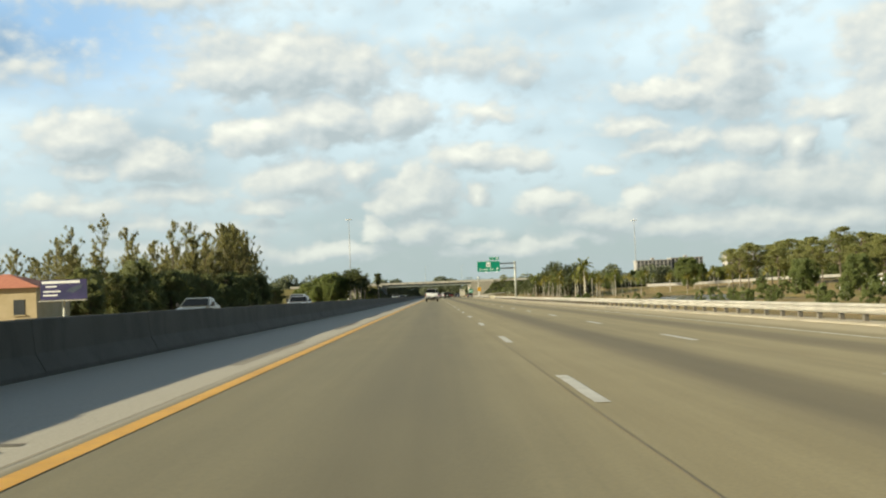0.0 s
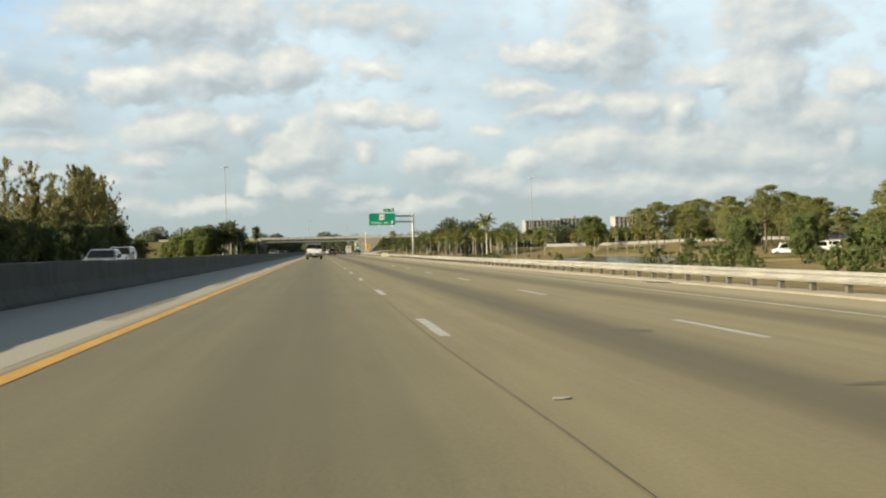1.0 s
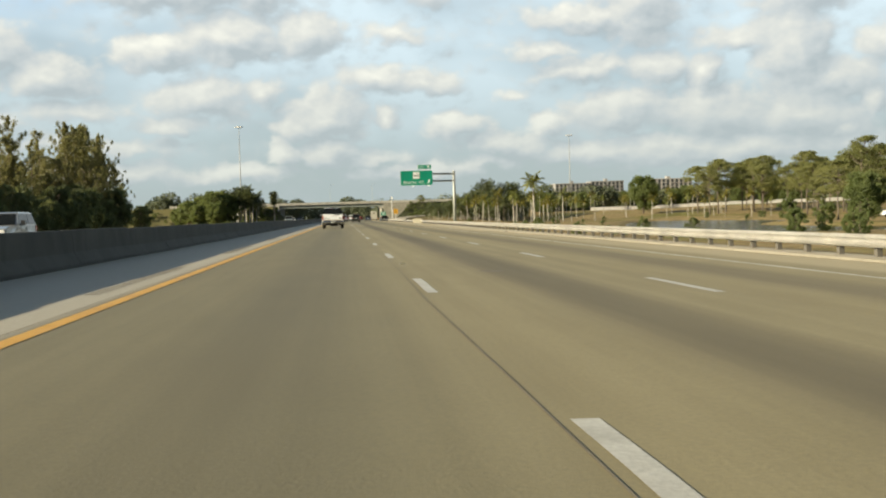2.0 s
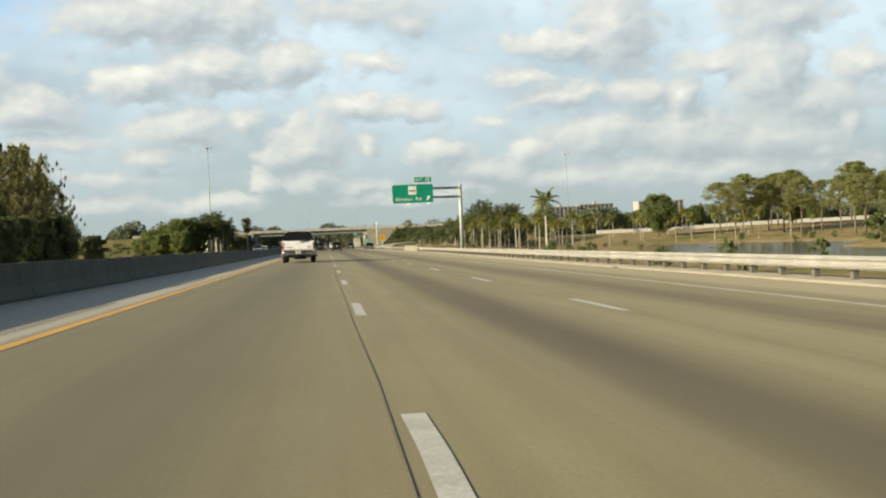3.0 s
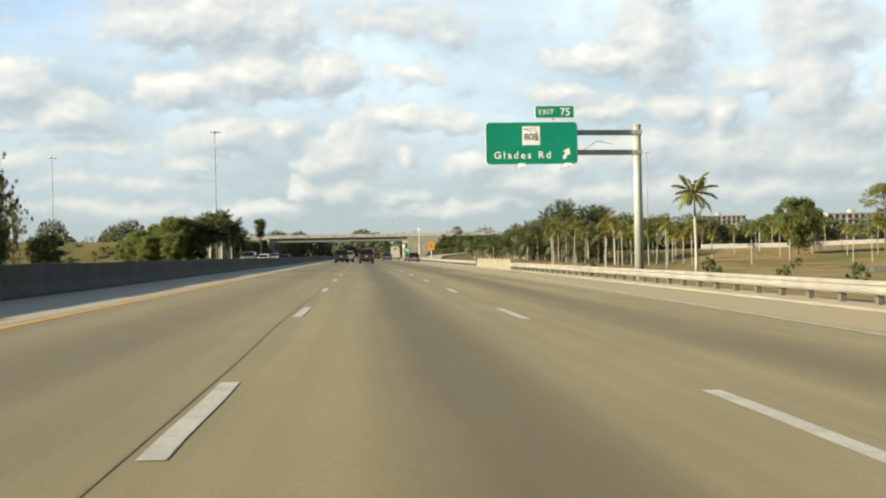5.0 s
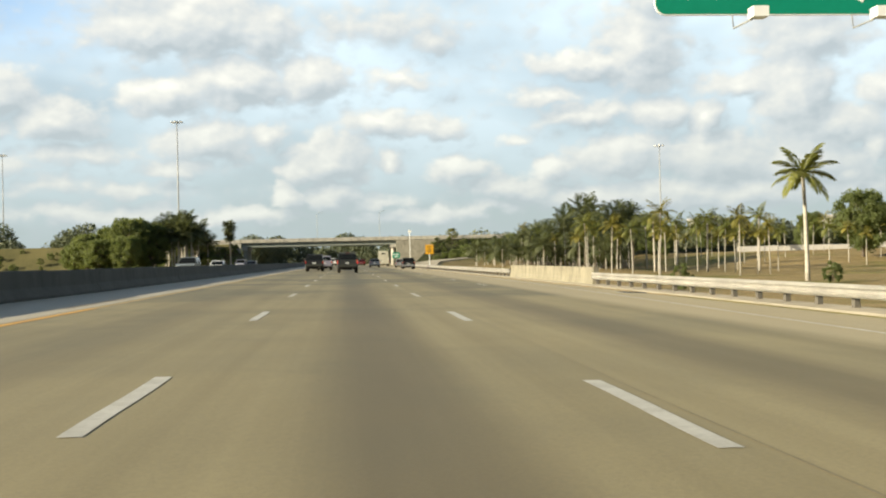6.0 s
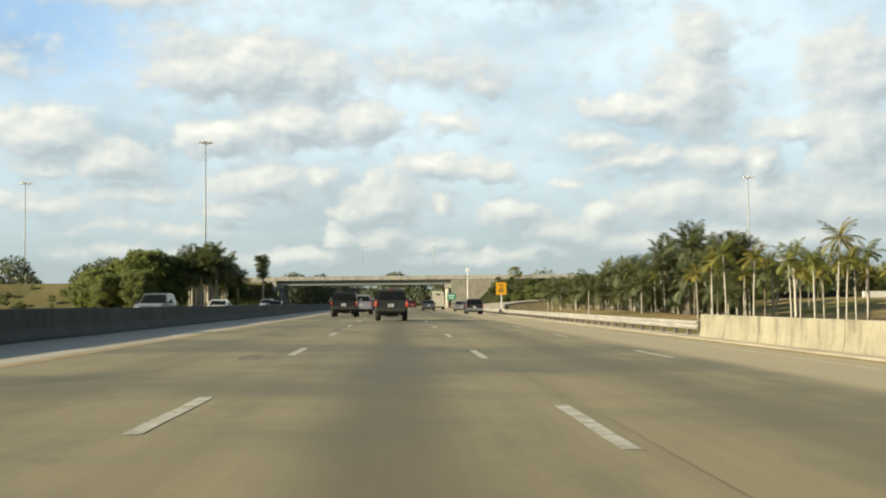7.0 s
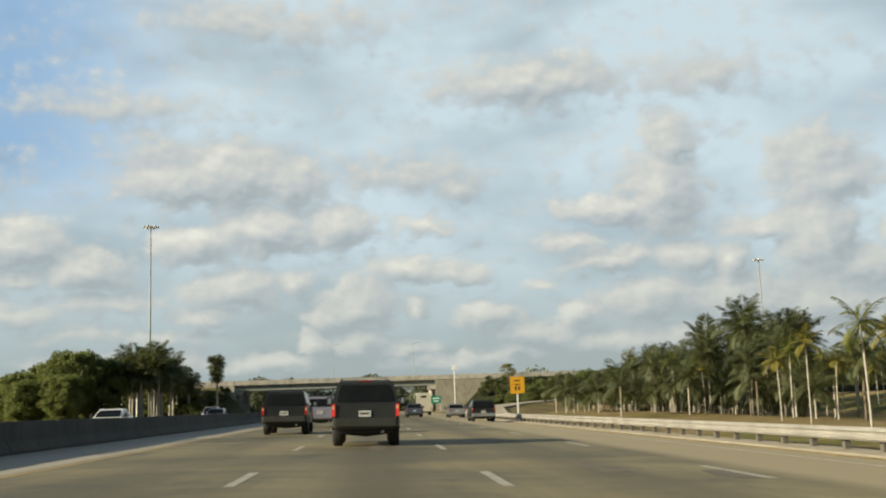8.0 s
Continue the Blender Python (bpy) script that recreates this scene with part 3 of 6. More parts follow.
def build_road():
    bm = bmesh.new()
    rows = []
    for y in [-80 + 10 * i for i in range(60)] + [540, 600, 700, 900, 1300]:
        xs = [-7.9, -4.0, 0.0, 3.65, 7.3, 9.0, rail_x(y) - 0.75]
        rows.append([(x, y, ground_z(x)) for x in xs])
    ribbon(bm, rows)
    road = structure(part("road", bm, ROAD), "worn tan concrete motorway with dark lane stains", "road")
    bm = bmesh.new()
    rows = []
    for y in [-80, 100, 300, 520, 900, 1300]:
        rows.append([(x, y, z) for x, z in ((-24.0, -0.16), (-16, 0.0), (-7.9, 0.12))])
    ribbon(bm, rows)
    structure(part("opposite_road", bm, ROAD), "opposite carriageway beyond the median barrier", "road")
    # paler kerb strip under the guard rail
    bm = bmesh.new()
    rows = []
    for y in range(-80, 540, 10):
        x = rail_x(y)
        z = ground_z(x - 0.75)
        rows.append([(x - 0.75, y, z + 0.004), (x - 0.62, y, z + 0.05), (x + 0.55, y, z + 0.03), (x + 0.9, y, z - 0.25)])
    ribbon(bm, rows)
    structure(part("kerb_strip", bm, KERB), "pale dusty concrete strip under the guard rail", "kerb")
    return road


ROAD_OB = build_road()


def dash_mesh(m):
    bm = bmesh.new()
    w, l, lift = 0.075, 3.25, 0.005
    for i in range(6):
        y0, y1 = l * i / 6, l * (i + 1) / 6
        j0, j1 = (0.006 * math.sin(5.1 * k) for k in (i, i + 1))
        v = [bm.verts.new(p) for p in ((-w + j0, y0, lift + SLOPE_X * w), (w + j0, y0, lift - SLOPE_X * w), (w + j1, y1, lift - SLOPE_X * w), (-w + j1, y1, lift + SLOPE_X * w))]
        bm.faces.new(v)
    me = bpy.data.meshes.new("lane_dash")
    bm.to_mesh(me)
    bm.free()
    me.materials.append(m)
    return me


DASH, OLD_DASH = dash_mesh(PAINT), dash_mesh(FADED)
for line_x, phase in ((0.0, 6.97), (3.645, 6.16)):
    for k in range(-6, 42):
        y = phase - 0.1 + 12.19 * k
        shared("lane_dash", OLD_DASH if y > 235 else DASH, ROAD_OB, Matrix.Translation((line_x, y, ground_z(line_x))))
for k in range(20, 42):
    y = 6.5 + 12.19 * k
    shared("lane_dash", OLD_DASH, ROAD_OB, Matrix.Translation((7.25, y, ground_z(7.25))))


def long_line(name, xf, half, material_, y0, y1, label="", lift=0.005):
    bm = bmesh.new()
    rows = []
    n = int((y1 - y0) / 6)
    for i in range(n + 1):
        y = y0 + (y1 - y0) * i / n
        x = xf(y)
        rows.append([(x - half, y, ground_z(x - half) + lift), (x + half, y, ground_z(x + half) + lift)])
    ribbon(bm, rows)
    return part(name, bm, material_, ROAD_OB, label)


long_line("yellow_line", lambda y: -3.98 + 0.008 * math.sin(y), 0.09, YELLOW, -60, 232, "yellow edge line")
long_line("yellow_line", lambda y: -3.98 + 0.008 * math.sin(y), 0.085, OLD_YELLOW, 232, 900, "worn pale yellow edge line")
long_line("white_line", edge_x, 0.06, EDGEPAINT, -60, 420, "white edge line")
long_line("lane_joint", lambda y: -0.16 + 0.025 * math.sin(y * 0.7) + 0.02 * math.sin(y * 2.3), 0.007, LANEJOINT, -60, 212, "dark sealed joint")
long_line("lane_joint", lambda y: 3.86 + 0.02 * math.sin(y * 0.6 + 1), 0.005, LANEJOINT, -60, 300, "dark sealed joint")
long_line("shoulder_joint", lambda y: -4.22 + 0.01 * math.sin(y), 0.006, LANEJOINT, -60, 420)



def build_ramp():
    """The exit ramp that climbs away to the right, with a low kerb wall towards the grass."""
    way = [Vector(p) for p in ((13.6, 372, -0.5), (15.0, 398, -0.15), (18.4, 430, 0.40), (24.0, 450, 0.78), (32, 466, 1.2), (44, 478, 1.75), (70, 487, 3.0))]
    surface, wall, skirt = [], [], []
    for i, p in enumerate(way):
        d = (way[min(i + 1, len(way) - 1)] - way[max(i - 1, 0)]).normalized()
        side = Vector((d.y, -d.x, 0)).normalized()
        a, b = p - side * 2.6, p + side * 2.6
        surface.append([a, b])
        wall.append([b + Vector((0, 0, -0.3)), b + Vector((0, 0, 0.12)), b + side * 0.2 + Vector((0, 0, 0.12)), b + side * 0.2 + Vector((0, 0, -0.3))])
        skirt.append([a - side * (2.0 + p.z) + Vector((0, 0, -1.0 - p.z)), a, b, b + side * (5.0 + 5.0 * max(p.z, 0)) + Vector((0, 0, -0.7 - p.z))])
    bm = bmesh.new()
    ribbon(bm, [[q + Vector((0, 0, 0.03)) for q in row] for row in surface])
    ramp = structure(part("exit_ramp", bm, KERB), "pale concrete exit ramp climbing away from the motorway", "road")
    bm = bmesh.new()
    ribbon(bm, wall)
    part("kerb_wall", bm, KERB, ramp, "low pale kerb wall")
    bm = bmesh.new()
    ribbon(bm, skirt)
    part("verge", bm, GROUND, ramp, "grassy verge under the ramp")


build_ramp()

# rumble notches beside the yellow line
bm = bmesh.new()
for i in range(900):
    y = -20 + i * 0.42
    if (i // 20) % 2:
        continue
    z = ground_z(-4.62)
    ribbon(bm, [[(-4.72, y, z + 0.006), (-4.50, y, z + 0.003)], [(-4.72, y + 0.13, z + 0.006), (-4.50, y + 0.13, z + 0.003)]])
part("rumble_notches", bm, JOINT, ROAD_OB, "row of dark rumble notches")["kind"] = "stuff"

# scuffs, tyre scraps and drains on the carriageway
bm = bmesh.new()
for x, y, w, l in ((2.9, 38.5, 0.5, 0.16), (2.4, 44.0, 0.3, 0.3), (1.5, 85.3, 0.26, 0.3), (2.05, 300.5, 0.3, 2.0), (-0.2, 283.0, 0.16, 2.3), (-0.6, 262.0, 0.25, 1.2), (5.6, 290.0, 0.3, 1.6), (7.0, 288.0, 0.3, 1.2)):
    pts = []
    for k in range(9):
        a = 2 * math.pi * k / 9
        r = 0.7 + 0.5 * rng.random()
        px, py = x + w * r * math.cos(a), y + l * r * math.sin(a)
        pts.append(bm.verts.new((px, py, ground_z(px) + 0.004)))
    bm.faces.new(pts)
part("tar_patch", bm, JOINT, ROAD_OB, "small dark tar scuffs")


def debris(x, y, turn):
    bm = bmesh.new()
    prism(bm, [(-0.07, -0.02), (0.01, -0.03), (0.08, -0.01), (0.06, 0.025), (-0.05, 0.03)], 0, 0.012, "z")
    ob = part("road_scrap", bm, PAINT, bevel=0.004)
    ob.matrix_basis = pose(x, y, ground_z(x) + 0.004, 0, 1, turn)
    tagged(ob, "small pale scrap lying on the concrete road", "litter")


debris(0.14, 38.0, 10)
debris(0.07, 88.85, 30)

for dx, dy in ((9.9, 66.0), (10.6, 140.5), (11.35, 243.5)):
    drain = thing("storm_drain", pose(dx, dy, ground_z(dx) + 0.004, 0, 2.86, 0), "dark iron drain grate set in the road shoulder", "drain", "drains")
    part("frame", one_box(-0.45, 0.45, -0.4, 0.4, 0.0, 0.012), MAST, drain)
    for k in range(7):
        part("bar", one_box(-0.40, 0.40, -0.36 + 0.105 * k, -0.29 + 0.105 * k, 0.012, 0.03), BLACK, drain)


# ---- median barrier ----
def barrier_profile(bm, xc, z0, h, y0, y1):
    poly = [(-0.31, 0), (-0.31, 0.08), (-0.17, 0.33), (-0.12, h - 0.02), (-0.10, h), (0.10, h), (0.12, h - 0.02), (0.17, 0.33), (0.31, 0.08), (0.31, 0)]
    prism(bm, [(xc + a, z0 + b) for a, b in poly], y0, y1, "y")


median = structure(new("median_barrier"), "long concrete median barrier coloured near-black for shade, with dark streaks", "barrier")
bm = bmesh.new()
barrier_profile(bm, 0, 0, 0.82, 0.006, 5.994)
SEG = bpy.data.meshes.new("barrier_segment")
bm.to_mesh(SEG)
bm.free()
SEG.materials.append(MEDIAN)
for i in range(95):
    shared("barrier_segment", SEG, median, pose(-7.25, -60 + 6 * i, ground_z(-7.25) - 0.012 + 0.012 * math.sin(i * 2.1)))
bm = bmesh.new()
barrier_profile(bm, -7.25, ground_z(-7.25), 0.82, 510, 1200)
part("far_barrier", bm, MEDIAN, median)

# ---- guard rail on the right ----
W_BEAM = [(-0.02, 0.0), (-0.075, 0.045), (-0.085, 0.085), (-0.025, 0.125), (-0.02, 0.155), (-0.025, 0.185), (-0.085, 0.225), (-0.075, 0.265), (-0.02, 0.31)]


def guard_rail(y0, y1, label):
    rail = structure(new("guard_rail"), label, "guard rail")
    bays = max(1, round((y1 - y0) / 3.81))
    step = (y1 - y0) / bays
    for i in range(bays):
        a, b = y0 + step * i, y0 + step * (i + 1) + 0.12
        bm = bmesh.new()
        rows = []
        for y in (a, b):
            x = rail_x(y) - 0.004 * (i % 2)
            z = ground_z(rail_x(y) - 0.75) + 0.265
            rows.append([(x + dx, y, z + dz) for dx, dz in W_BEAM])
        ribbon(bm, rows)
        bmesh.ops.solidify(bm, geom=bm.faces[:], thickness=0.012)
        part("beam", bm, STEEL, rail, smooth=False)
    bm = bmesh.new()
    box(bm, 0.10, 0.25, -0.075, 0.075, -0.25, 0.555)
    bmesh.ops.bevel(bm, geom=bm.edges[:], offset=0.012, segments=1, affect="EDGES")
    post = bpy.data.meshes.new("post")
    bm.to_mesh(post)
    bm.free()
    post.materials.append(WOODPOST)
    bm = bmesh.new()
    box(bm, -0.02, 0.10, -0.07, 0.07, 0.255, 0.555)
    block = bpy.data.meshes.new("blockout")
    bm.to_mesh(block)
    bm.free()
    block.materials.append(WOODPOST)
    n = int((y1 - y0) / 1.905)
    for i in range(n + 1):
        y = y0 + 1.905 * i
        at = Matrix.Translation((rail_x(y), y, ground_z(rail_x(y) - 0.75)))
        shared("post", post, rail, at)
        shared("blockout", block, rail, at)


guard_rail(4, 255.5, "pale weathered steel guard rail on short posts")
guard_rail(280.3, 430, "pale weathered steel guard rail beyond the concrete parapet")

parapet = structure(new("parapet"), "sunlit stained concrete parapet joining two guard rails", "parapet")
for i in range(4):
    a, b = 255.6 + 6.12 * i, 255.6 + 6.12 * (i + 1) - 0.02
    bm = bmesh.new()
    x, z = rail_x(270) + 0.02, ground_z(12.1)
    prism(bm, [(x - 0.07, z - 0.3), (x - 0.07, z + 0.1), (x - 0.02, z + 0.3), (x, z + 0.82), (x + 0.25, z + 0.82), (x + 0.3, z - 0.3)], a, b, "y")
    part("parapet_panel", bm, PARAPET, parapet, bevel=0.015)


# ---- the land ----
def inside_pond(x, y):
    """Below zero inside the pond."""
    near = 44 + 2.2 * math.sin(y * 0.06) + 0.36 * max(0, y - 238)
    far = 84 + 4 * math.sin(y * 0.045 + 1) - 6 * smooth_step(270, 320, y)
    far -= 16 * (1 - smooth_step(228, 262, y))
    return max(near - x, x - far, 168 - y, y - 322)


def land_z(x, y):
    if x >= 0:
        z = -0.35 - 1.25 * smooth_step(13, 22, x) + 0.9 * smooth_step(95, 150, x)
    else:
        z = -0.3 - 0.5 * smooth_step(-24, -34, x) + 0.8 * smooth_step(-60, -140, x)
    z += 1.15 * smooth_step(325, 400, y) * (1 - smooth_step(34, 52, x)) * smooth_step(13, 20, x)
    z += 2.7 * smooth_step(342, 424, y) * smooth_step(56, 84, x)
    if -25 < x < 11:
        z = -0.6
    d = inside_pond(x, y)
    z += -1.3 * (1 - smooth_step(-4, 3, d))
    if x > 14 or x < -26:
        z += 0.18 * noise.noise((x * 0.06, y * 0.06, 0)) + 0.08 * noise.noise((x * 0.3, y * 0.3, 3))
    return z


def build_land():
    bm = bmesh.new()
    xs = [-4000, -1500, -700, -400, -250] + list(range(-180, -24, 8)) + [-24, -16, -8, 0, 10.6] + [11 + 2 * i for i in range(8)] + list(range(28, 132, 3)) + [140, 155, 175, 200, 250, 320, 420, 700, 1500, 4000]
    ys = [-1500, -500, -200, -100, -50] + list(range(-20, 420, 5)) + list(range(420, 660, 20)) + [700, 800, 1000, 1400, 2200, 4200]
    ribbon(bm, [[(x, y, land_z(x, y)) for x in xs] for y in ys])
    structure(part("ground", bm, GROUND, smooth=True), "dry grassland with green patches beside the motorway", "ground")
    bm = bmesh.new()
    ribbon(bm, [[(38, 160, -1.95), (95, 160, -1.95)], [(38, 330, -1.95), (95, 330, -1.95)]])
    structure(part("water", bm, WATER), "still grey pond reflecting the sky", "water")


build_land()


# ---- overhead sign on its cantilever ----
def build_sign():
    sign = thing("overhead_sign", pose(0, 228.3, -0.07), "green motorway exit sign on a grey cantilever pole", "road sign")
    px, base = 15.95, -0.6
    bm = bmesh.new()
    tube(bm, [(px, 0, base), (px, 0, 4.0), (px, 0, 7.75)], [0.25, 0.225, 0.20], 20)
    part("pole", bm, POLE, sign, smooth=True)
    bm = bmesh.new()
    tube(bm, [(px, 0, 7.75), (px, 0, 7.80)], [0.225, 0.21], 20)
    part("pole_cap", bm, POLE, sign)
    bm = bmesh.new()
    tube(bm, [(px, 0, base), (px, 0, base + 0.06)], 0.42, 16)
    part("base_plate", bm, STEEL, sign)
    for z in (7.38, 6.32):
        bm = bmesh.new()
        tube(bm, [(px - 0.1, 0, z), (11.0, 0, z + 0.05), (8.1, 0, z + 0.06)], [0.15, 0.14, 0.13], 14)
        part("arm", bm, POLE, sign, smooth=True)
        bm = bmesh.new()
        box(bm, px - 0.27, px + 0.22, -0.24, 0.24, z - 0.11, z + 0.11)
        part("clamp", bm, MAST, sign, bevel=0.04)
    for z0, z1, xa, xb in ((6.36, 6.95, 12.85, 13.75), (6.95, 6.75, 13.75, 14.6), (6.36, 6.5, 12.85, 12.5)):
        bm = bmesh.new()
        tube(bm, [(xa, -0.13, z0), (xb, -0.13, z1)], 0.012, 6)
        part("cable", bm, BLACK, sign)
    # panel with rounded corners, facing the traffic
    x0, x1, z0, z1 = 7.74, 12.66, 5.72, 7.97

    def rounded(a, b, c, d, r):
        pts = []
        for cx, cz, s in ((b - r, c + r, -90), (b - r, d - r, 0), (a + r, d - r, 90), (a + r, c + r, 180)):
            pts += [(cx + r * math.cos(radians(s + 22.5 * k)), cz + r * math.sin(radians(s + 22.5 * k))) for k in range(5)]
        return pts

    bm = bmesh.new()
    prism(bm, rounded(x0, x1, z0, z1, 0.22), -0.26, -0.20, "y")
    part("panel", bm, WHITE_SIGN, sign, "white edge of the panel")
    bm = bmesh.new()
    prism(bm, rounded(x0 + 0.02, x1 - 0.02, z0 + 0.02, z1 - 0.02, 0.2), -0.266, -0.258, "y")
    part("panel_face", bm, GREEN_SIGN, sign, "green reflective sheet")
    bm = bmesh.new()
    prism(bm, rounded(10.4, 12.5, 8.16, 8.84, 0.06), -0.26, -0.21, "y")
    tab = part("exit_tab", bm, WHITE_SIGN, sign)
    bm = bmesh.new()
    prism(bm, rounded(10.43, 12.47, 8.19, 8.81, 0.05), -0.266, -0.258, "y")
    part("exit_tab_face", bm, GREEN_SIGN, tab, "green reflective sheet")
    for x in (8.6, 11.4):
        part("bracket", one_box(x - 0.05, x + 0.05, -0.2, -0.1, 5.8, 7.9 if x < 10 else 8.6), STEEL, sign)
    face = -0.268

    def stand(x, z):
        return pose(x, face, z, 90, 0, 0)

    lettering("Glades Rd", 0.54, WHITE_SIGN, sign, stand(9.70, 6.20), label="white road name", spacing=1.38)
    lettering("EXIT", 0.36, WHITE_SIGN, tab, stand(11.0, 8.48), spacing=1.15)
    lettering("75", 0.56, WHITE_SIGN, tab, stand(12.02, 8.48))
    # route shield: a white square with the outline of the state in dark lines
    shield = part("shield", one_box(9.70, 10.64, -0.274, -0.266, 6.74, 7.74), WHITE_SIGN, sign)
    lettering("808", 0.50, INK, shield, pose(10.16, -0.276, 7.16, 90, 0, 0))
    for pts in ([(9.78, 7.42), (10.1, 7.40), (10.4, 7.44), (10.45, 7.25), (10.52, 7.02), (10.54, 6.82), (10.44, 6.76), (10.36, 6.80)], [(9.78, 7.38), (9.95, 7.36), (10.08, 7.28), (10.2, 7.3)]):
        bm = bmesh.new()
        tube(bm, [(x, -0.276, z) for x, z in [(a, b + 0.2) for a, b in pts]], 0.014, 4)
        part("state_outline", bm, INK, shield)
    # slanted exit arrow
    bm = bmesh.new()
    ca, sa = math.cos(radians(-28)), math.sin(radians(-28))
    poly = [(-0.08, -0.32), (0.08, -0.32), (0.08, 0.02), (0.23, 0.02), (0.0, 0.34), (-0.23, 0.02), (-0.08, 0.02)]
    prism(bm, [(12.05 + a * ca - b * sa, 6.28 + a * sa + b * ca) for a, b in poly], -0.272, -0.266, "y")
    part("arrow", bm, WHITE_SIGN, sign)
    # floodlights under the lower edge
    for x in (9.55, 12.0):
        lamp = part("floodlight", one_box(x - 0.13, x + 0.17, -1.05, -0.75, 5.52, 5.72), WHITE_SIGN, sign, "white floodlight housing", bevel=0.03)
        part("lens", one_box(x - 0.1, x + 0.14, -0.75, -0.735, 5.54, 5.70), LAMPGLASS, lamp)
        bm = bmesh.new()
        tube(bm, [(x - 0.25, -0.24, 5.74), (x - 0.25, -0.3, 5.45), (x - 0.1, -0.8, 5.5), (x, -0.85, 5.53)], 0.018, 6)
        part("lamp_arm", bm, MAST, lamp)


build_sign()


def advisory_sign():
    z = ground_z(13.2)
    sign = thing("advisory_sign", pose(13.2, 355.3, z), "amber exit speed sign on a white post", "road sign")
    part("panel", one_box(-0.56, 0.56, -0.03, 0.0, 2.15, 3.45), YELLOW_SIGN, sign, "amber panel", bevel=0.01)
    for x0, x1, z0, z1 in ((-0.25, 0.25, 3.1, 3.2), (-0.2, 0.2, 2.8, 2.9), (-0.2, -0.06, 2.4, 2.7), (0.06, 0.2, 2.4, 2.7)):
        part("bar", one_box(x0, x1, -0.036, -0.029, z0, z1), INK, sign)
    part("post", one_box(-0.06, 0.06, 0.0, 0.1, -0.5, 3.3), WHITE_SIGN, sign, bevel=0.01)


advisory_sign()


def mast(x, y, top, label):
    """A high-mast light: a tapered pole with a ring of lamps."""
    base = land_z(x, y)
    ob = thing("high_mast_light", pose(x, y, base), label, "street lamp", "high masts")
    h = top - base
    bm = bmesh.new()
    tube(bm, [(0, 0, -0.3), (0, 0, h * 0.5), (0, 0, h)], [0.23, 0.17, 0.11], 12)
    part("pole", bm, MAST, ob, smooth=True)
    bm = bmesh.new()
    tube(bm, [(0, 0, h - 0.5), (0, 0, h - 0.1)], 0.4, 12)
    part("hub", bm, MAST, ob)
    for k in range(6):
        a = k * math.pi / 3 + 0.3
        bm = bmesh.new()
        tube(bm, [(0.3 * math.cos(a), 0.3 * math.sin(a), h - 0.3), (1.1 * math.cos(a), 1.1 * math.sin(a), h - 0.25)], 0.05, 6)
        arm = part("arm", bm, MAST, ob)
        bm = bmesh.new()
        tube(bm, [(1.25 * math.cos(a), 1.25 * math.sin(a), h - 0.45), (1.25 * math.cos(a), 1.25 * math.sin(a), h - 0.1)], [0.4, 0.2], 10)
        part("luminaire", bm, STEEL, arm)
    return ob


mast(99.9, 532.5, 35.1, "tall grey high-mast light behind the palms")
mast(-39.4, 476.4, 36.8, "tall grey high-mast light among white-trunked palms")
mast(-112.0, 575.0, 39.3, "tall thin high-mast light over a field")


aerial = thing("aerial_pole", pose(-40.3, 470, land_z(-40.3, 470)), "slim pale pole with small aerials beside the palms", "pole")
bm = bmesh.new()
tube(bm, [(0, 0, -0.3), (0, 0, 12.6)], [0.16, 0.11], 10)
part("pole", bm, WHITE_SIGN, aerial)
for dx in (-0.35, 0.3):
    part("aerial", one_box(dx - 0.07, dx + 0.07, -0.07, 0.07, 11.4, 13.0), WHITE_SIGN, aerial, bevel=0.02)
part("crossarm", one_box(-0.4, 0.36, -0.04, 0.04, 12.0, 12.1), STEEL, aerial)


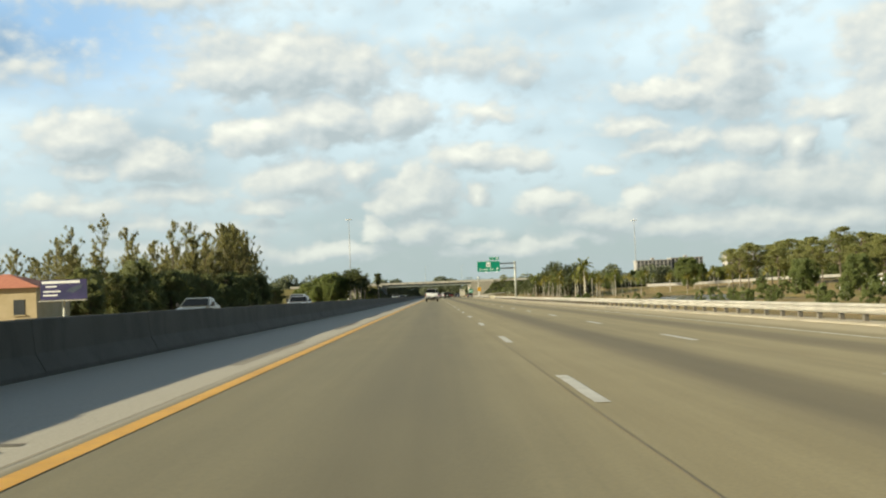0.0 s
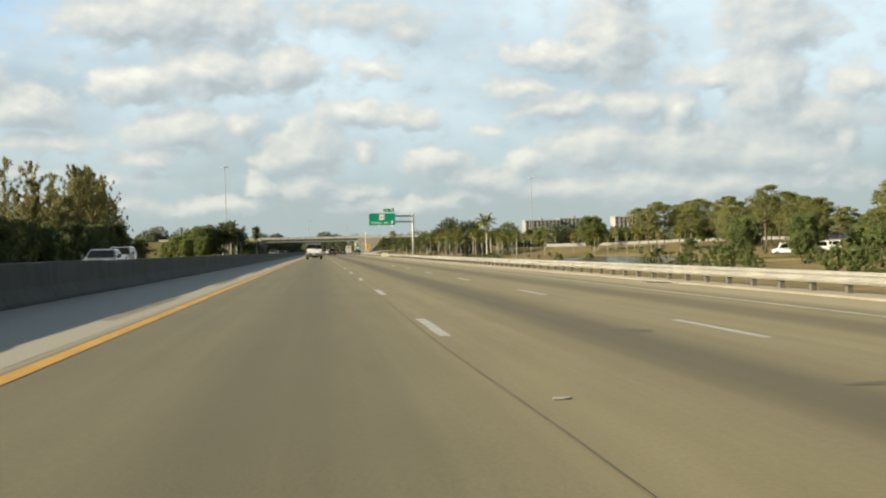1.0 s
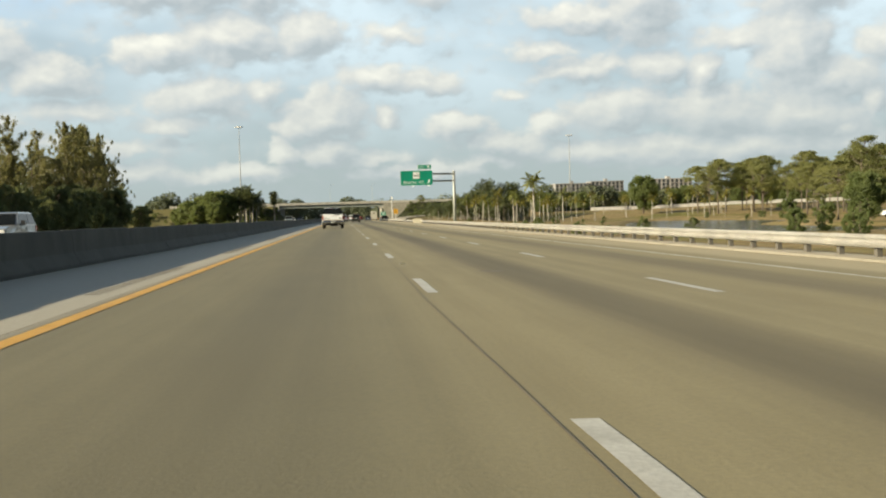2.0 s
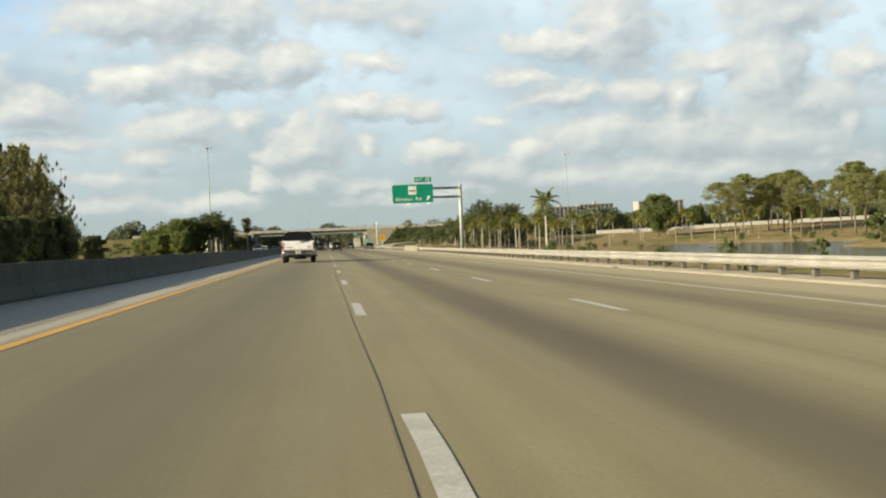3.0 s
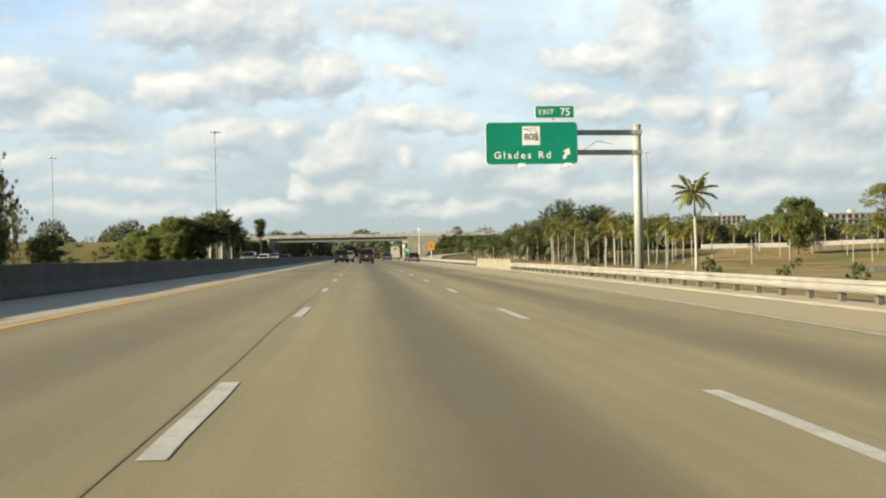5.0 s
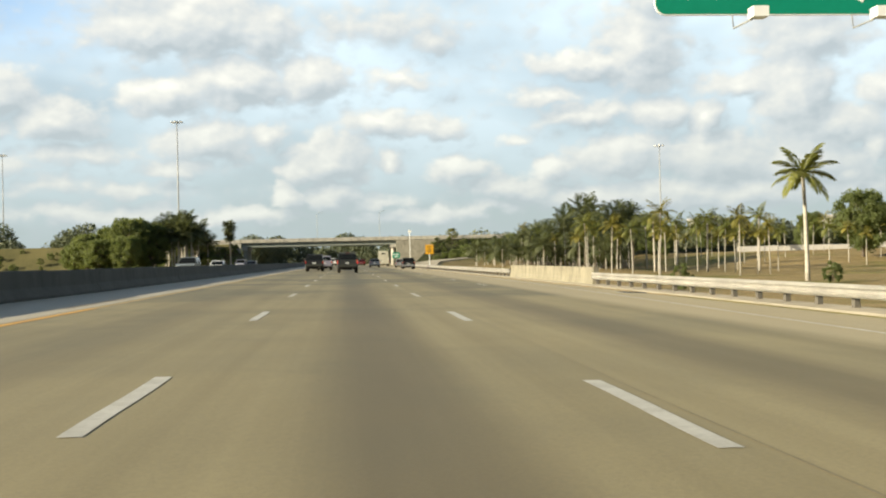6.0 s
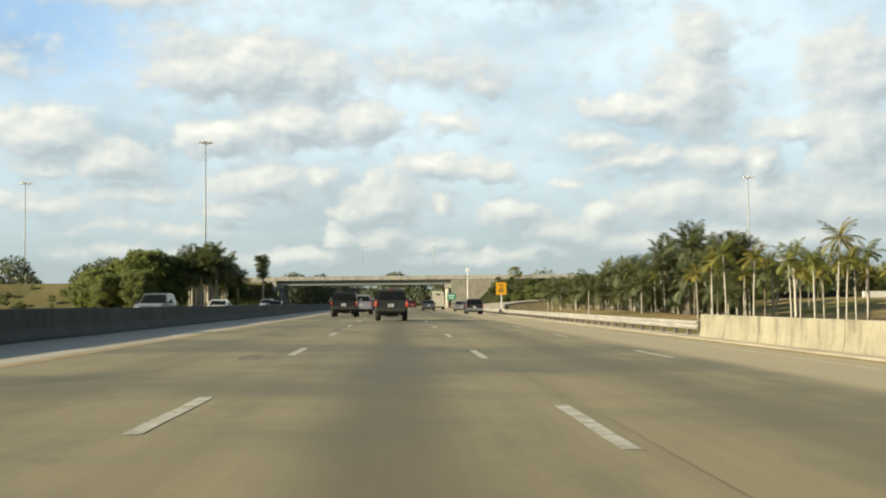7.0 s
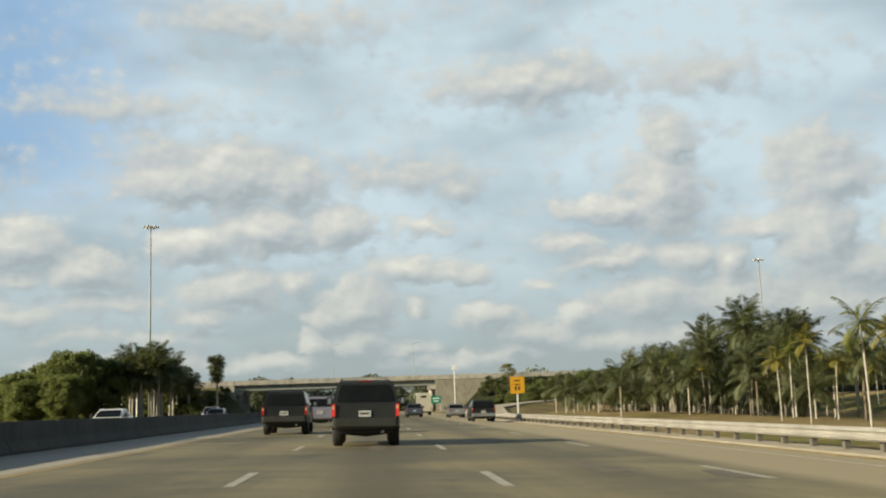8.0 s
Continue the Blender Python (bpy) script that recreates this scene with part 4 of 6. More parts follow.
# ---- the overpass ----
def build_overpass():
    y = 500.0
    bridge = thing("overpass", pose(0, y, -0.5), "pale concrete overpass with girders crossing the motorway", "bridge")
    part("deck", one_box(-70, 70, -0.4, 14.4, 7.05, 7.35), BRIDGE, bridge)
    for yy in (-0.4, 14.1):
        bm = bmesh.new()
        box(bm, -70, 70, yy, yy + 0.3, 7.35, 8.0)
        part("parapet", bm, BRIDGE, bridge, "pale concrete parapet", bevel=0.03)
    for k in range(6):
        bm = bmesh.new()
        yy = 0.5 + 2.6 * k
        prism(bm, [(yy - 0.45, 5.85), (yy + 0.45, 5.85), (yy + 0.45, 6.05), (yy + 0.12, 6.25), (yy + 0.12, 6.8), (yy + 0.5, 7.045), (yy - 0.5, 7.045), (yy - 0.12, 6.8), (yy - 0.12, 6.25), (yy - 0.45, 6.05)], -26.5, 15.5, "x")
        part("girder", bm, GIRDER, bridge, "grey green painted girder")
    for x in (-25.6, 14.6):
        part("pier_cap", one_box(x - 0.8, x + 0.8, -0.3, 14.3, 5.0, 5.84), BRIDGE, bridge, bevel=0.05)
        for yy in (0.8, 5.0, 9.2, 13.2):
            bm = bmesh.new()
            tube(bm, [(x, yy, -1.0), (x, yy, 5.0)], 0.55, 16)
            part("column", bm, BRIDGE, bridge, smooth=True)
    # light poles on the deck
    for x in (-6.0, 11.0):
        bm = bmesh.new()
        tube(bm, [(x, 0.0, 8.1), (x, 0.0, 14.5), (x + 0.5, 0.0, 15.0), (x + 1.6, 0.0, 15.1)], [0.06, 0.045, 0.035, 0.03], 8)
        part("lamp_post", bm, POLE, bridge)
    # grassy approach embankments behind the abutment walls
    for side, nose in ((-1, 29.5), (1, 27.0)):
        bank = structure(new("embankment"), "grassy approach embankment beside the overpass", "embankment")
        bm = bmesh.new()
        rows = []
        for d in (0.0, 12, 30, 60, 120, 260):
            x = side * (nose + d)
            foot = 16 + 3 * math.sin(d * 0.2)
            rows.append([(x - side * (9 if d == 0 else 0), y - 1 - foot, -1.2), (x - side * (5 if d == 0 else 0), y - 1 - foot * 0.5, 2.2), (x, y - 0.6, 6.4), (x, y + 14.6, 6.4), (x, y + 32, -1.2)])
        ribbon(bm, rows)
        bmesh.ops.recalc_face_normals(bm, faces=bm.faces)
        part("bank", bm, BANKGRASS if side > 0 else BANKDRY, bank)
    # panelled walls that face the traffic beside the span
    for a, b in ((-46, -26.6), (15.4, 28.4)):
        wall = structure(new("abutment_wall"), "pale concrete abutment wall of upright panels beside the span", "wall")
        count = round((b - a) / 2.1)
        step = (b - a) / count
        for i in range(count):
            bm = one_box(a + step * i + 0.012, a + step * (i + 1) - 0.012, y - 0.9, y - 0.45, -1.2, 6.46)
            part("panel", bm, BRIDGE if a < 0 else SLOPE, wall, bevel=0.02)


build_overpass()

small = thing("exit_guide_sign", pose(14.7, 486, -0.9), "small green guide sign on posts before the overpass", "road sign")
part("panel", one_box(-1.0, 1.0, -0.05, 0, 2.4, 3.9), GREEN_SIGN, small, bevel=0.01)
for a, b, c, d in ((-0.7, 0.7, 3.3, 3.5), (-0.5, 0.5, 2.75, 2.95)):
    part("bar", one_box(a, b, -0.056, -0.049, c, d), WHITE_SIGN, small)
for x in (-0.8, 0.8):
    part("post", one_box(x - 0.05, x + 0.05, 0.0, 0.1, -0.4, 3.6), STEEL, small)

lampp = thing("camera_pole", pose(17.9, 478, -1.0), "slim white pole with a pale equipment box on top", "pole")
bm = bmesh.new()
tube(bm, [(0, 0, -0.4), (0, 0, 8.8)], [0.11, 0.08], 10)
part("pole", bm, WHITE_SIGN, lampp)
part("box", one_box(-0.36, 0.36, -0.25, 0.25, 8.8, 9.6), WHITE_SIGN, lampp, bevel=0.08)


# ---- vehicles ----
def wheel_meshes(r, w):
    """Tyre and rim as profiles turned about the axle."""
    def turned(profile, n, name, m):
        bm = bmesh.new()
        rings = []
        for k in range(n):
            a = 2 * math.pi * k / n
            rings.append([bm.verts.new((x, rr * math.cos(a), rr * math.sin(a))) for x, rr in profile])
        for k in range(n):
            a, b = rings[k], rings[(k + 1) % n]
            for i in range(len(profile) - 1):
                bm.faces.new((a[i], a[i + 1], b[i + 1], b[i]))
        bmesh.ops.recalc_face_normals(bm, faces=bm.faces)
        me = bpy.data.meshes.new(name)
        bm.to_mesh(me)
        bm.free()
        me.materials.append(m)
        me.shade_smooth()
        return me
    q = r * 0.60
    tyre = turned([(-w / 2 + 0.02, q), (-w / 2, r * 0.80), (-w / 2 + 0.03, r * 0.965), (-w / 2 + 0.07, r), (w / 2 - 0.07, r), (w / 2 - 0.03, r * 0.965), (w / 2, r * 0.80), (w / 2 - 0.02, q)], 36, "tyre", RUBBER)
    rim = turned([(w / 2 - 0.02, q), (w / 2 - 0.01, q * 0.95), (w / 2 - 0.07, q * 0.86), (w / 2 - 0.08, 0.001)], 28, "rim", BLACK)
    bm = bmesh.new()
    for k in range(6):
        a = math.pi * k / 3
        ca, sa = math.cos(a), math.sin(a)
        pts = [(-0.045, 0.05), (0.045, 0.05), (0.065, q * 0.93), (-0.065, q * 0.93)]
        ring = [(p * ca + s * sa, -p * sa + s * ca) for p, s in pts]
        prism(bm, ring, w / 2 - 0.075, w / 2 - 0.025, "x")
    tube(bm, [(w / 2 - 0.08, 0, 0), (w / 2 - 0.01, 0, 0)], q * 0.28, 12)
    spokes = bpy.data.meshes.new("spokes")
    bm.to_mesh(spokes)
    bm.free()
    spokes.materials.append(ALLOY)
    return tyre, rim, spokes


def arch(y, r, z0, n=9):
    """Points of a wheel arch from rear to front."""
    return [(y - r * math.cos(math.pi * k / (n - 1)), max(z0, r * 0.88 * math.sin(math.pi * k / (n - 1)) + 0.36)) for k in range(n)]


def vehicle(name, m, label, category, paint, L=5.5, W=2.0, H=1.92, belt=1.20, sill=0.42, wheel=0.40, axles=(-1.6, 1.75), cab=(-2.70, 1.05, -2.45, 0.2), nose=1.05, trim=None, band=0.0, bumper=None, glass_rows=3, lamp=(0.80, 1.24), rails=False, lit=False, tail=REDLENS, rear_glass=(0.06, 0.94, 0.08, 0.86), group="traffic", taper=0.79, mirror_w=0.17, mirror_drop=0.0):
    """A road vehicle that faces +y, its wheels on z = 0."""
    car = thing(name, m, label, category, group)
    rear, front = -L / 2, L / 2
    hw = W / 2
    bumper = bumper or paint
    # lower body with the wheel arches cut out
    c0, c1, t0, t1 = cab
    prof = [(rear + 0.06, sill + 0.12), (rear, sill + 0.3), (rear + 0.01, belt - 0.06), (rear + 0.05, belt)]
    prof += [(c0, belt), (c1, belt - 0.02), (c1 + (front - c1) * 0.6, nose + 0.03), (front - 0.12, nose - 0.06), (front - 0.02, nose - 0.25), (front, sill + 0.2), (front - 0.05, sill)]
    for ya in sorted(axles, reverse=True):
        prof += arch(ya, wheel + 0.07, sill)[::-1]
    prof += [(rear + 0.3, sill)]
    clean = [prof[0]]
    for p in prof[1:]:
        if (p[0] - clean[-1][0]) ** 2 + (p[1] - clean[-1][1]) ** 2 > 1e-5:
            clean.append(p)
    bm = bmesh.new()
    prism(bm, clean, -hw, hw, "x")
    for v in bm.verts:
        # sides lean in towards the belt and the nose narrows
        k = max(0, (v.co.z - 0.75) / max(belt - 0.75, 0.1))
        v.co.x *= 1 - 0.035 * k
        if v.co.y > front - 0.3:
            v.co.x *= 0.93
        if v.co.y < rear + 0.1:
            v.co.x *= 0.975
    part("body", bm, paint, car, bevel=0.05)
    # cabin
    bm = bmesh.new()
    bw, tw = hw * 0.962, hw * taper
    edge = 0.02 if band else 0.05
    low = [(-bw, c0), (bw, c0), (bw, c1), (-bw, c1)]
    high = [(-tw, t0), (tw, t0), (tw, t1), (-tw, t1)]
    a = [bm.verts.new((x, y, belt - 0.03)) for x, y in low]
    b = [bm.verts.new((x, y, H - edge)) for x, y in high]
    top = [bm.verts.new((x * 0.9, y + (0.12 if y == t0 else -0.15), H)) for x, y in high]
    for lower, upper in ((a, b), (b, top)):
        for i in range(4):
            j = (i + 1) % 4
            bm.faces.new((lower[i], lower[j], upper[j], upper[i]))
    bm.faces.new(top)
    bm.faces.new(a[::-1])
    part("cabin", bm, paint, car, bevel=0.05 if band else 0.10)

    def pane(corners, u0, u1, v0, v1, pname="window", lift=0.012, r=0.06):
        """A pane over part of a cabin face given by its four corners."""
        p = [Vector(c) for c in corners]
        out = (p[1] - p[0]).cross(p[3] - p[0]).normalized()

        def at(u, v):
            return p[0].lerp(p[1], u).lerp(p[3].lerp(p[2], u), v)
        bm = bmesh.new()
        du = r * (u1 - u0)
        ring = [at(u0 + du * 0.4, v0), at(u1 - du * 0.4, v0), at(u1 - du * 0.1, v0 + r * 0.3), at(u1, v0 + r)]
        ring += [at(u1 - du * (1 - math.cos(q)), v1 - r * 2 * (1 - math.sin(q))) for q in (0.0, 0.4, 0.8, 1.2, 1.57)]
        ring += [at(u0 + du * (1 - math.cos(q)), v1 - r * 2 * (1 - math.sin(q))) for q in (1.57, 1.2, 0.8, 0.4, 0.0)]
        ring += [at(u0, v0 + r), at(u0 + du * 0.1, v0 + r * 0.3)]
        up = [bm.verts.new(q + out * lift) for q in ring]
        dn = [bm.verts.new(q - out * 0.02) for q in ring]
        bm.faces.new(up)
        for i in range(len(ring)):
            j = (i + 1) % len(ring)
            bm.faces.new((dn[i], dn[j], up[j], up[i]))
        bmesh.ops.recalc_face_normals(bm, faces=bm.faces)
        return part(pname, bm, CARGLASS, car, "dark tinted glass")

    zb, zt = belt, H - edge
    back = [(-bw, c0, zb), (bw, c0, zb), (tw, t0, zt), (-tw, t0, zt)]
    ahead = [(bw, c1, zb), (-bw, c1, zb), (-tw, t1, zt), (tw, t1, zt)]
    right = [(bw, c0, zb), (bw, c1, zb), (tw, t1, zt), (tw, t0, zt)]
    left = [(-bw, c1, zb), (-bw, c0, zb), (-tw, t0, zt), (-tw, t1, zt)]
    pane(back, *rear_glass, "rear_window", r=0.075 if band else 0.06)
    pane(ahead, 0.05, 0.95, 0.05, 0.93, "windscreen")
    cuts = {3: ((0.015, 0.40), (0.445, 0.66), (0.672, 0.94)), 2: ((0.10, 0.48), (0.52, 0.90))}[glass_rows]
    for u0, u1 in cuts:
        pane(right, u0, u1, 0.05, 0.92)
        pane(left, 1 - u1, 1 - u0, 0.05, 0.92)
    # rear lamps, bumper, plate
    z0, z1 = lamp
    for s in (-1, 1):
        # with a band, the right lamp takes darkened lenses, imitating its shaded side
        xa, xb = sorted((s * hw * 0.972, s * hw * (0.865 if band else 0.88)))
        block = part("tail_lamp", one_box(xa, xb, rear - (0.012 if band else 0.03), rear + (0.20 if band else 0.16), z0, z1), (DIMRED if s > 0 else BRIGHTRED) if band else BRAKE if lit else tail, car, "red tail lamp", bevel=0.025)
        part("indicator", one_box(xa + 0.012, xb - 0.012, rear - (0.018 if band else 0.036), rear - 0.005, z0 + (z1 - z0) * (0.46 if band else 0.60), z1 - (z1 - z0) * (0.05 if band else 0.14)), SHADEGREY if band and s > 0 else AMBERLENS, block, "lens coloured dark as if shaded" if band and s > 0 else "pale amber lens", bevel=0.006)
        if band:
            part("reversing_lens", one_box(xa + 0.02, xb - 0.02, rear - 0.022, rear - 0.012, z0 + (z1 - z0) * 0.50, z0 + (z1 - z0) * 0.66), PLATE if s < 0 else GREYGREEN, block, "reversing lens")
        part("headlamp", one_box(*sorted((s * hw * 0.86, s * hw * 0.5)), front - 0.1, front - 0.0, nose - 0.3, nose - 0.13), LAMPGLASS, car, bevel=0.03)
    bm = bmesh.new()
    if band:
        # a rounded chrome bumper that wraps round the corners
        z0b, z1b = sill + 0.03, sill + 0.28
        rows = []
        for x, back in ((-0.985, 0.30), (-0.985, 0.06), (-0.95, -0.02), (-0.86, -0.08), (-0.5, -0.105), (0, -0.115), (0.5, -0.105), (0.86, -0.08), (0.95, -0.02), (0.985, 0.06), (0.985, 0.30)):
            rows.append([(x * hw, rear + back + (0.07 if abs(x) < 0.97 else 0), z0b)] + [(x * hw, rear + back + 0.05 * (1 - math.sin(math.pi * k / 6)), z0b + (z1b - z0b) * k / 6) for k in range(1, 6)] + [(x * hw, rear + back + (0.07 if abs(x) < 0.97 else 0), z1b)])
        ribbon(bm, rows)
        bmesh.ops.recalc_face_normals(bm, faces=bm.faces)
        bmesh.ops.solidify(bm, geom=bm.faces[:], thickness=0.02)
    else:
        prism(bm, [(-hw * 0.98, rear + 0.28), (-hw * 0.98, rear + 0.02), (-hw * 0.9, rear - 0.1), (hw * 0.9, rear - 0.1), (hw * 0.98, rear + 0.02), (hw * 0.98, rear + 0.28)], sill + 0.06, sill + 0.30, "z")
    bump = part("rear_bumper", bm, bumper, car, smooth=bool(band), bevel=0.0 if band else 0.03)
    bm = bmesh.new()
    prism(bm, [(-hw * 0.95, front - 0.2), (-hw * 0.86, front + 0.06), (hw * 0.86, front + 0.06), (hw * 0.95, front - 0.2)], sill - 0.02, sill + 0.26, "z")
    part("front_bumper", bm, bumper, car, bevel=0.03)
    pz = (sill + 0.12) if band else belt - 0.34
    py = rear - 0.125 if band else rear - 0.012
    plate = part("number_plate", one_box(-0.16 - 0.02, 0.16 - 0.02, py - 0.012, py + 0.03, pz, pz + 0.155), PLATE, car, "pale number plate")
    for i in range(6):
        part("bar", one_box(-0.155 + 0.045 * i, -0.125 + 0.045 * i, py - 0.016, py - 0.011, pz + 0.045, pz + 0.115), RED_CAR if i in (2, 3) else GREYGREEN, plate)
    # cladding along the sills and arches
    if trim:
        bm = bmesh.new()
        prism(bm, [(rear - 0.012, sill + 0.28), (rear - 0.012, sill + 0.41), (rear + 0.4, sill + 0.41), (rear + 0.4, sill + 0.28)], -hw * 0.985, hw * 0.985, "x")
        part("cladding", bm, trim, car, "beige lower cladding", bevel=0.02)
        for s in (-1, 1):
            xa, xb = sorted((s * (hw - 0.03), s * (hw + 0.03)))
            for ya in axles:
                outer = [(ya - (wheel + 0.19) * math.cos(math.pi * k / 10), max(sill, (wheel + 0.17) * math.sin(math.pi * k / 10) + 0.36)) for k in range(11)]
                inner = [(ya - (wheel + 0.075) * math.cos(math.pi * k / 10), max(sill, (wheel + 0.045) * math.sin(math.pi * k / 10) + 0.36)) for k in range(11)]
                bm = bmesh.new()
                prism(bm, outer + inner[::-1], xa, xb, "x")
                part("arch_flare", bm, trim, car, "beige wheel arch flare")
            bm = bmesh.new()
            box(bm, *sorted((s * (hw - 0.02), s * (hw + 0.012))), axles[0] + wheel + 0.2, axles[1] - wheel - 0.2, sill + 0.02, sill + 0.32)
            part("side_cladding", bm, trim, car, "beige lower door cladding", bevel=0.01)
            bm = bmesh.new()
            box(bm, *sorted((s * (hw - 0.02), s * (hw + 0.02))), axles[0] + wheel + 0.2, axles[1] - wheel - 0.2, sill + 0.33, sill + 0.37)
            part("side_strip", bm, CHROME, car, bevel=0.006)
            bm = bmesh.new()
            box(bm, *sorted((s * (hw - 0.1), s * (hw + 0.14))), axles[0] + wheel + 0.25, axles[1] - wheel - 0.25, sill - 0.08, sill - 0.02)
            part("running_board", bm, BLACK, car, bevel=0.02)
    # doors: seams and handles
    for s in (-1, 1):
        x = s * hw * 0.985
        for yd in (axles[0] + 0.62, (axles[0] + axles[1]) / 2 + 0.15, axles[1] - 0.62)[: 3]:
            bm = bmesh.new()
            box(bm, *sorted((x * 0.99, x * 1.004)), yd - 0.006, yd + 0.006, sill + 0.4, belt - 0.05)
            part("door_seam", bm, BLACK, car)
        for yd in (axles[0] + 0.8, (axles[0] + axles[1]) / 2 + 0.32):
            bm = bmesh.new()
            box(bm, *sorted((x * 0.985, x * 1.02)), yd - 0.1, yd + 0.06, belt - 0.2, belt - 0.15)
            part("door_handle", bm, BLACK if trim else paint, car, bevel=0.012)
        ym = c1 - 0.42
        bm = bmesh.new()
        box(bm, *sorted((s * (hw + 0.06), s * (hw + 0.06 + mirror_w))), ym - 0.07, ym + 0.12, belt - 0.02 - mirror_drop, belt + 0.22 - mirror_drop)
        mirror = part("wing_mirror", bm, BLACK, car, "black wing mirror", bevel=0.05)
        part("mirror_glass", one_box(*sorted((s * (hw + 0.09), s * (hw + 0.03 + mirror_w))), ym - 0.078, ym - 0.068, belt + 0.02 - mirror_drop, belt + 0.18 - mirror_drop), CHROME, mirror)
        part("mirror_arm", one_box(*sorted((s * (hw - 0.1), s * (hw + 0.1))), ym - 0.03, ym + 0.05, belt + 0.0 - mirror_drop, belt + 0.06 - mirror_drop), BLACK, mirror)
    # running gear below
    bm = bmesh.new()
    box(bm, -hw * 0.8, hw * 0.8, rear + 0.35, front - 0.4, sill - 0.10, sill + 0.1)
    part("underbody", bm, BLACK, car)
    bm = bmesh.new()
    tube(bm, [(-hw * 0.7, axles[0], wheel), (0, axles[0], wheel), (hw * 0.7, axles[0], wheel)], [0.06, 0.13, 0.06], 10)
    part("rear_axle", bm, BLACK, car)
    bm = bmesh.new()
    tube(bm, [(hw * 0.45, rear + 0.7, sill - 0.08), (hw * 0.5, rear + 0.12, sill - 0.06)], 0.035, 8)
    part("exhaust_pipe", bm, STEEL, car)
    tyre, rim, spokes = wheel_meshes(wheel, 0.29)
    for s in (-1, 1):
        for ya in axles:
            w = shared("wheel", tyre, car, pose(s * (hw - 0.155), ya, wheel, 0, 0, 0 if s > 0 else 180))
            shared("rim", rim, w)
            shared("spokes", spokes, w)["label"] = "silver alloy spokes"
    if rails:
        for s in (-1, 1):
            bm = bmesh.new()
            x = s * tw * 0.93
            tube(bm, [(x, t0 + 0.05, H - 0.02), (x, t0 + 0.25, H + 0.045), (x, t1 - 0.5, H + 0.045), (x, t1 - 0.25, H - 0.02)], 0.02, 8)
            part("roof_rail", bm, MAST, car)
        bm = bmesh.new()
        tube(bm, [(-tw * 0.93, t0 + 0.25, H + 0.045), (-tw * 0.5, t0 + 0.22, H + 0.066), (0, t0 + 0.20, H + 0.072), (tw * 0.5, t0 + 0.22, H + 0.066), (tw * 0.93, t0 + 0.25, H + 0.045)], 0.013, 8)
        part("roof_crossbar", bm, MAST, car)
        bm = bmesh.new()
        box(bm, -0.17, 0.17, t0 - 0.01, t0 + 0.06, H - 0.05, H - 0.012)
        part("high_brake_lamp", bm, REDLENS if band else DIMRED, car, "red high brake lamp", bevel=0.01)
    if band:
        bm = bmesh.new()
        tube(bm, [(hw * 0.86, 1.62, nose - 0.02), (hw * 0.87, 1.55, nose + 0.35), (hw * 0.88, 1.47, nose + 0.78)], [0.008, 0.005, 0.003], 6)
        part("aerial", bm, BLACK, car, "thin black whip aerial")
        # tailgate fittings
        part("tailgate_handle", one_box(-0.06, 0.14, rear - 0.022, rear + 0.02, band - 0.03, band + 0.05), paint, car, bevel=0.015)
        bm = bmesh.new()
        tube(bm, [(-0.02, rear + 0.0, belt - 0.16), (-0.02, rear - 0.006, belt - 0.16)], 0.03, 12)
        part("lock", bm, BLACK, car)
        bm = bmesh.new()
        tube(bm, [(0.10, rear - 0.02, belt - 0.09), (0.16, rear - 0.03, belt - 0.05), (0.42, rear - 0.02, belt - 0.04), (0.80, rear + 0.01, belt + 0.0)], [0.035, 0.024, 0.024, 0.009], 8)
        part("wiper", bm, BLACK, car)
        part("badge", one_box(-hw * 0.70, -hw * 0.32, rear - 0.006, rear + 0.01, band - 0.01, band + 0.03), INK, car)
        part("badge", one_box(hw * 0.56, hw * 0.76, rear - 0.006, rear + 0.01, band + 0.05, band + 0.08), INK, car)
        part("badge", one_box(hw * 0.54, hw * 0.78, rear - 0.006, rear + 0.01, band - 0.02, band + 0.02), INK, car)
        bm = bmesh.new()
        tube(bm, [(-0.05, rear + 0.5, sill - 0.02), (-0.05, rear - 0.1, sill - 0.02)], 0.04, 8)
        hitch = part("tow_hitch", bm, BLACK, car)
        part("receiver", one_box(-0.14, 0.04, rear - 0.06, rear + 0.05, sill - 0.1, sill + 0.06), BLACK, hitch, bevel=0.02)
        # black strip added in place of the shadow under the bumper
        part("valance", one_box(-hw * 0.62, hw * 0.62, rear - 0.02, rear + 0.25, sill - 0.03, sill + 0.045), BLACK, car, "black strip standing in for the shadow below the bumper", bevel=0.02)
        part("bumper_pad", one_box(-hw * 0.80, hw * 0.80, rear - 0.065, rear + 0.0, sill + 0.272, sill + 0.296), BLACK, bump, "black step pad", bevel=0.008)
        bm = bmesh.new()
        tube(bm, [(0.33, rear - 0.05, sill + 0.16), (0.33, rear - 0.125, sill + 0.16)], 0.06, 14)
        part("tow_socket", bm, BLACK, bump, "round black tow socket")
        # spare wheel hung beneath
        sp = shared("spare_wheel", tyre, car, pose(0.1, rear + 0.75, sill - 0.08, 0, 90, 0))
        sp["label"] = "dark spare wheel under the tail"
    return car


def on_road(x, y, turn=0.0):
    return pose(x, y, ground_z(x), 0, math.degrees(SLOPE_X), turn)


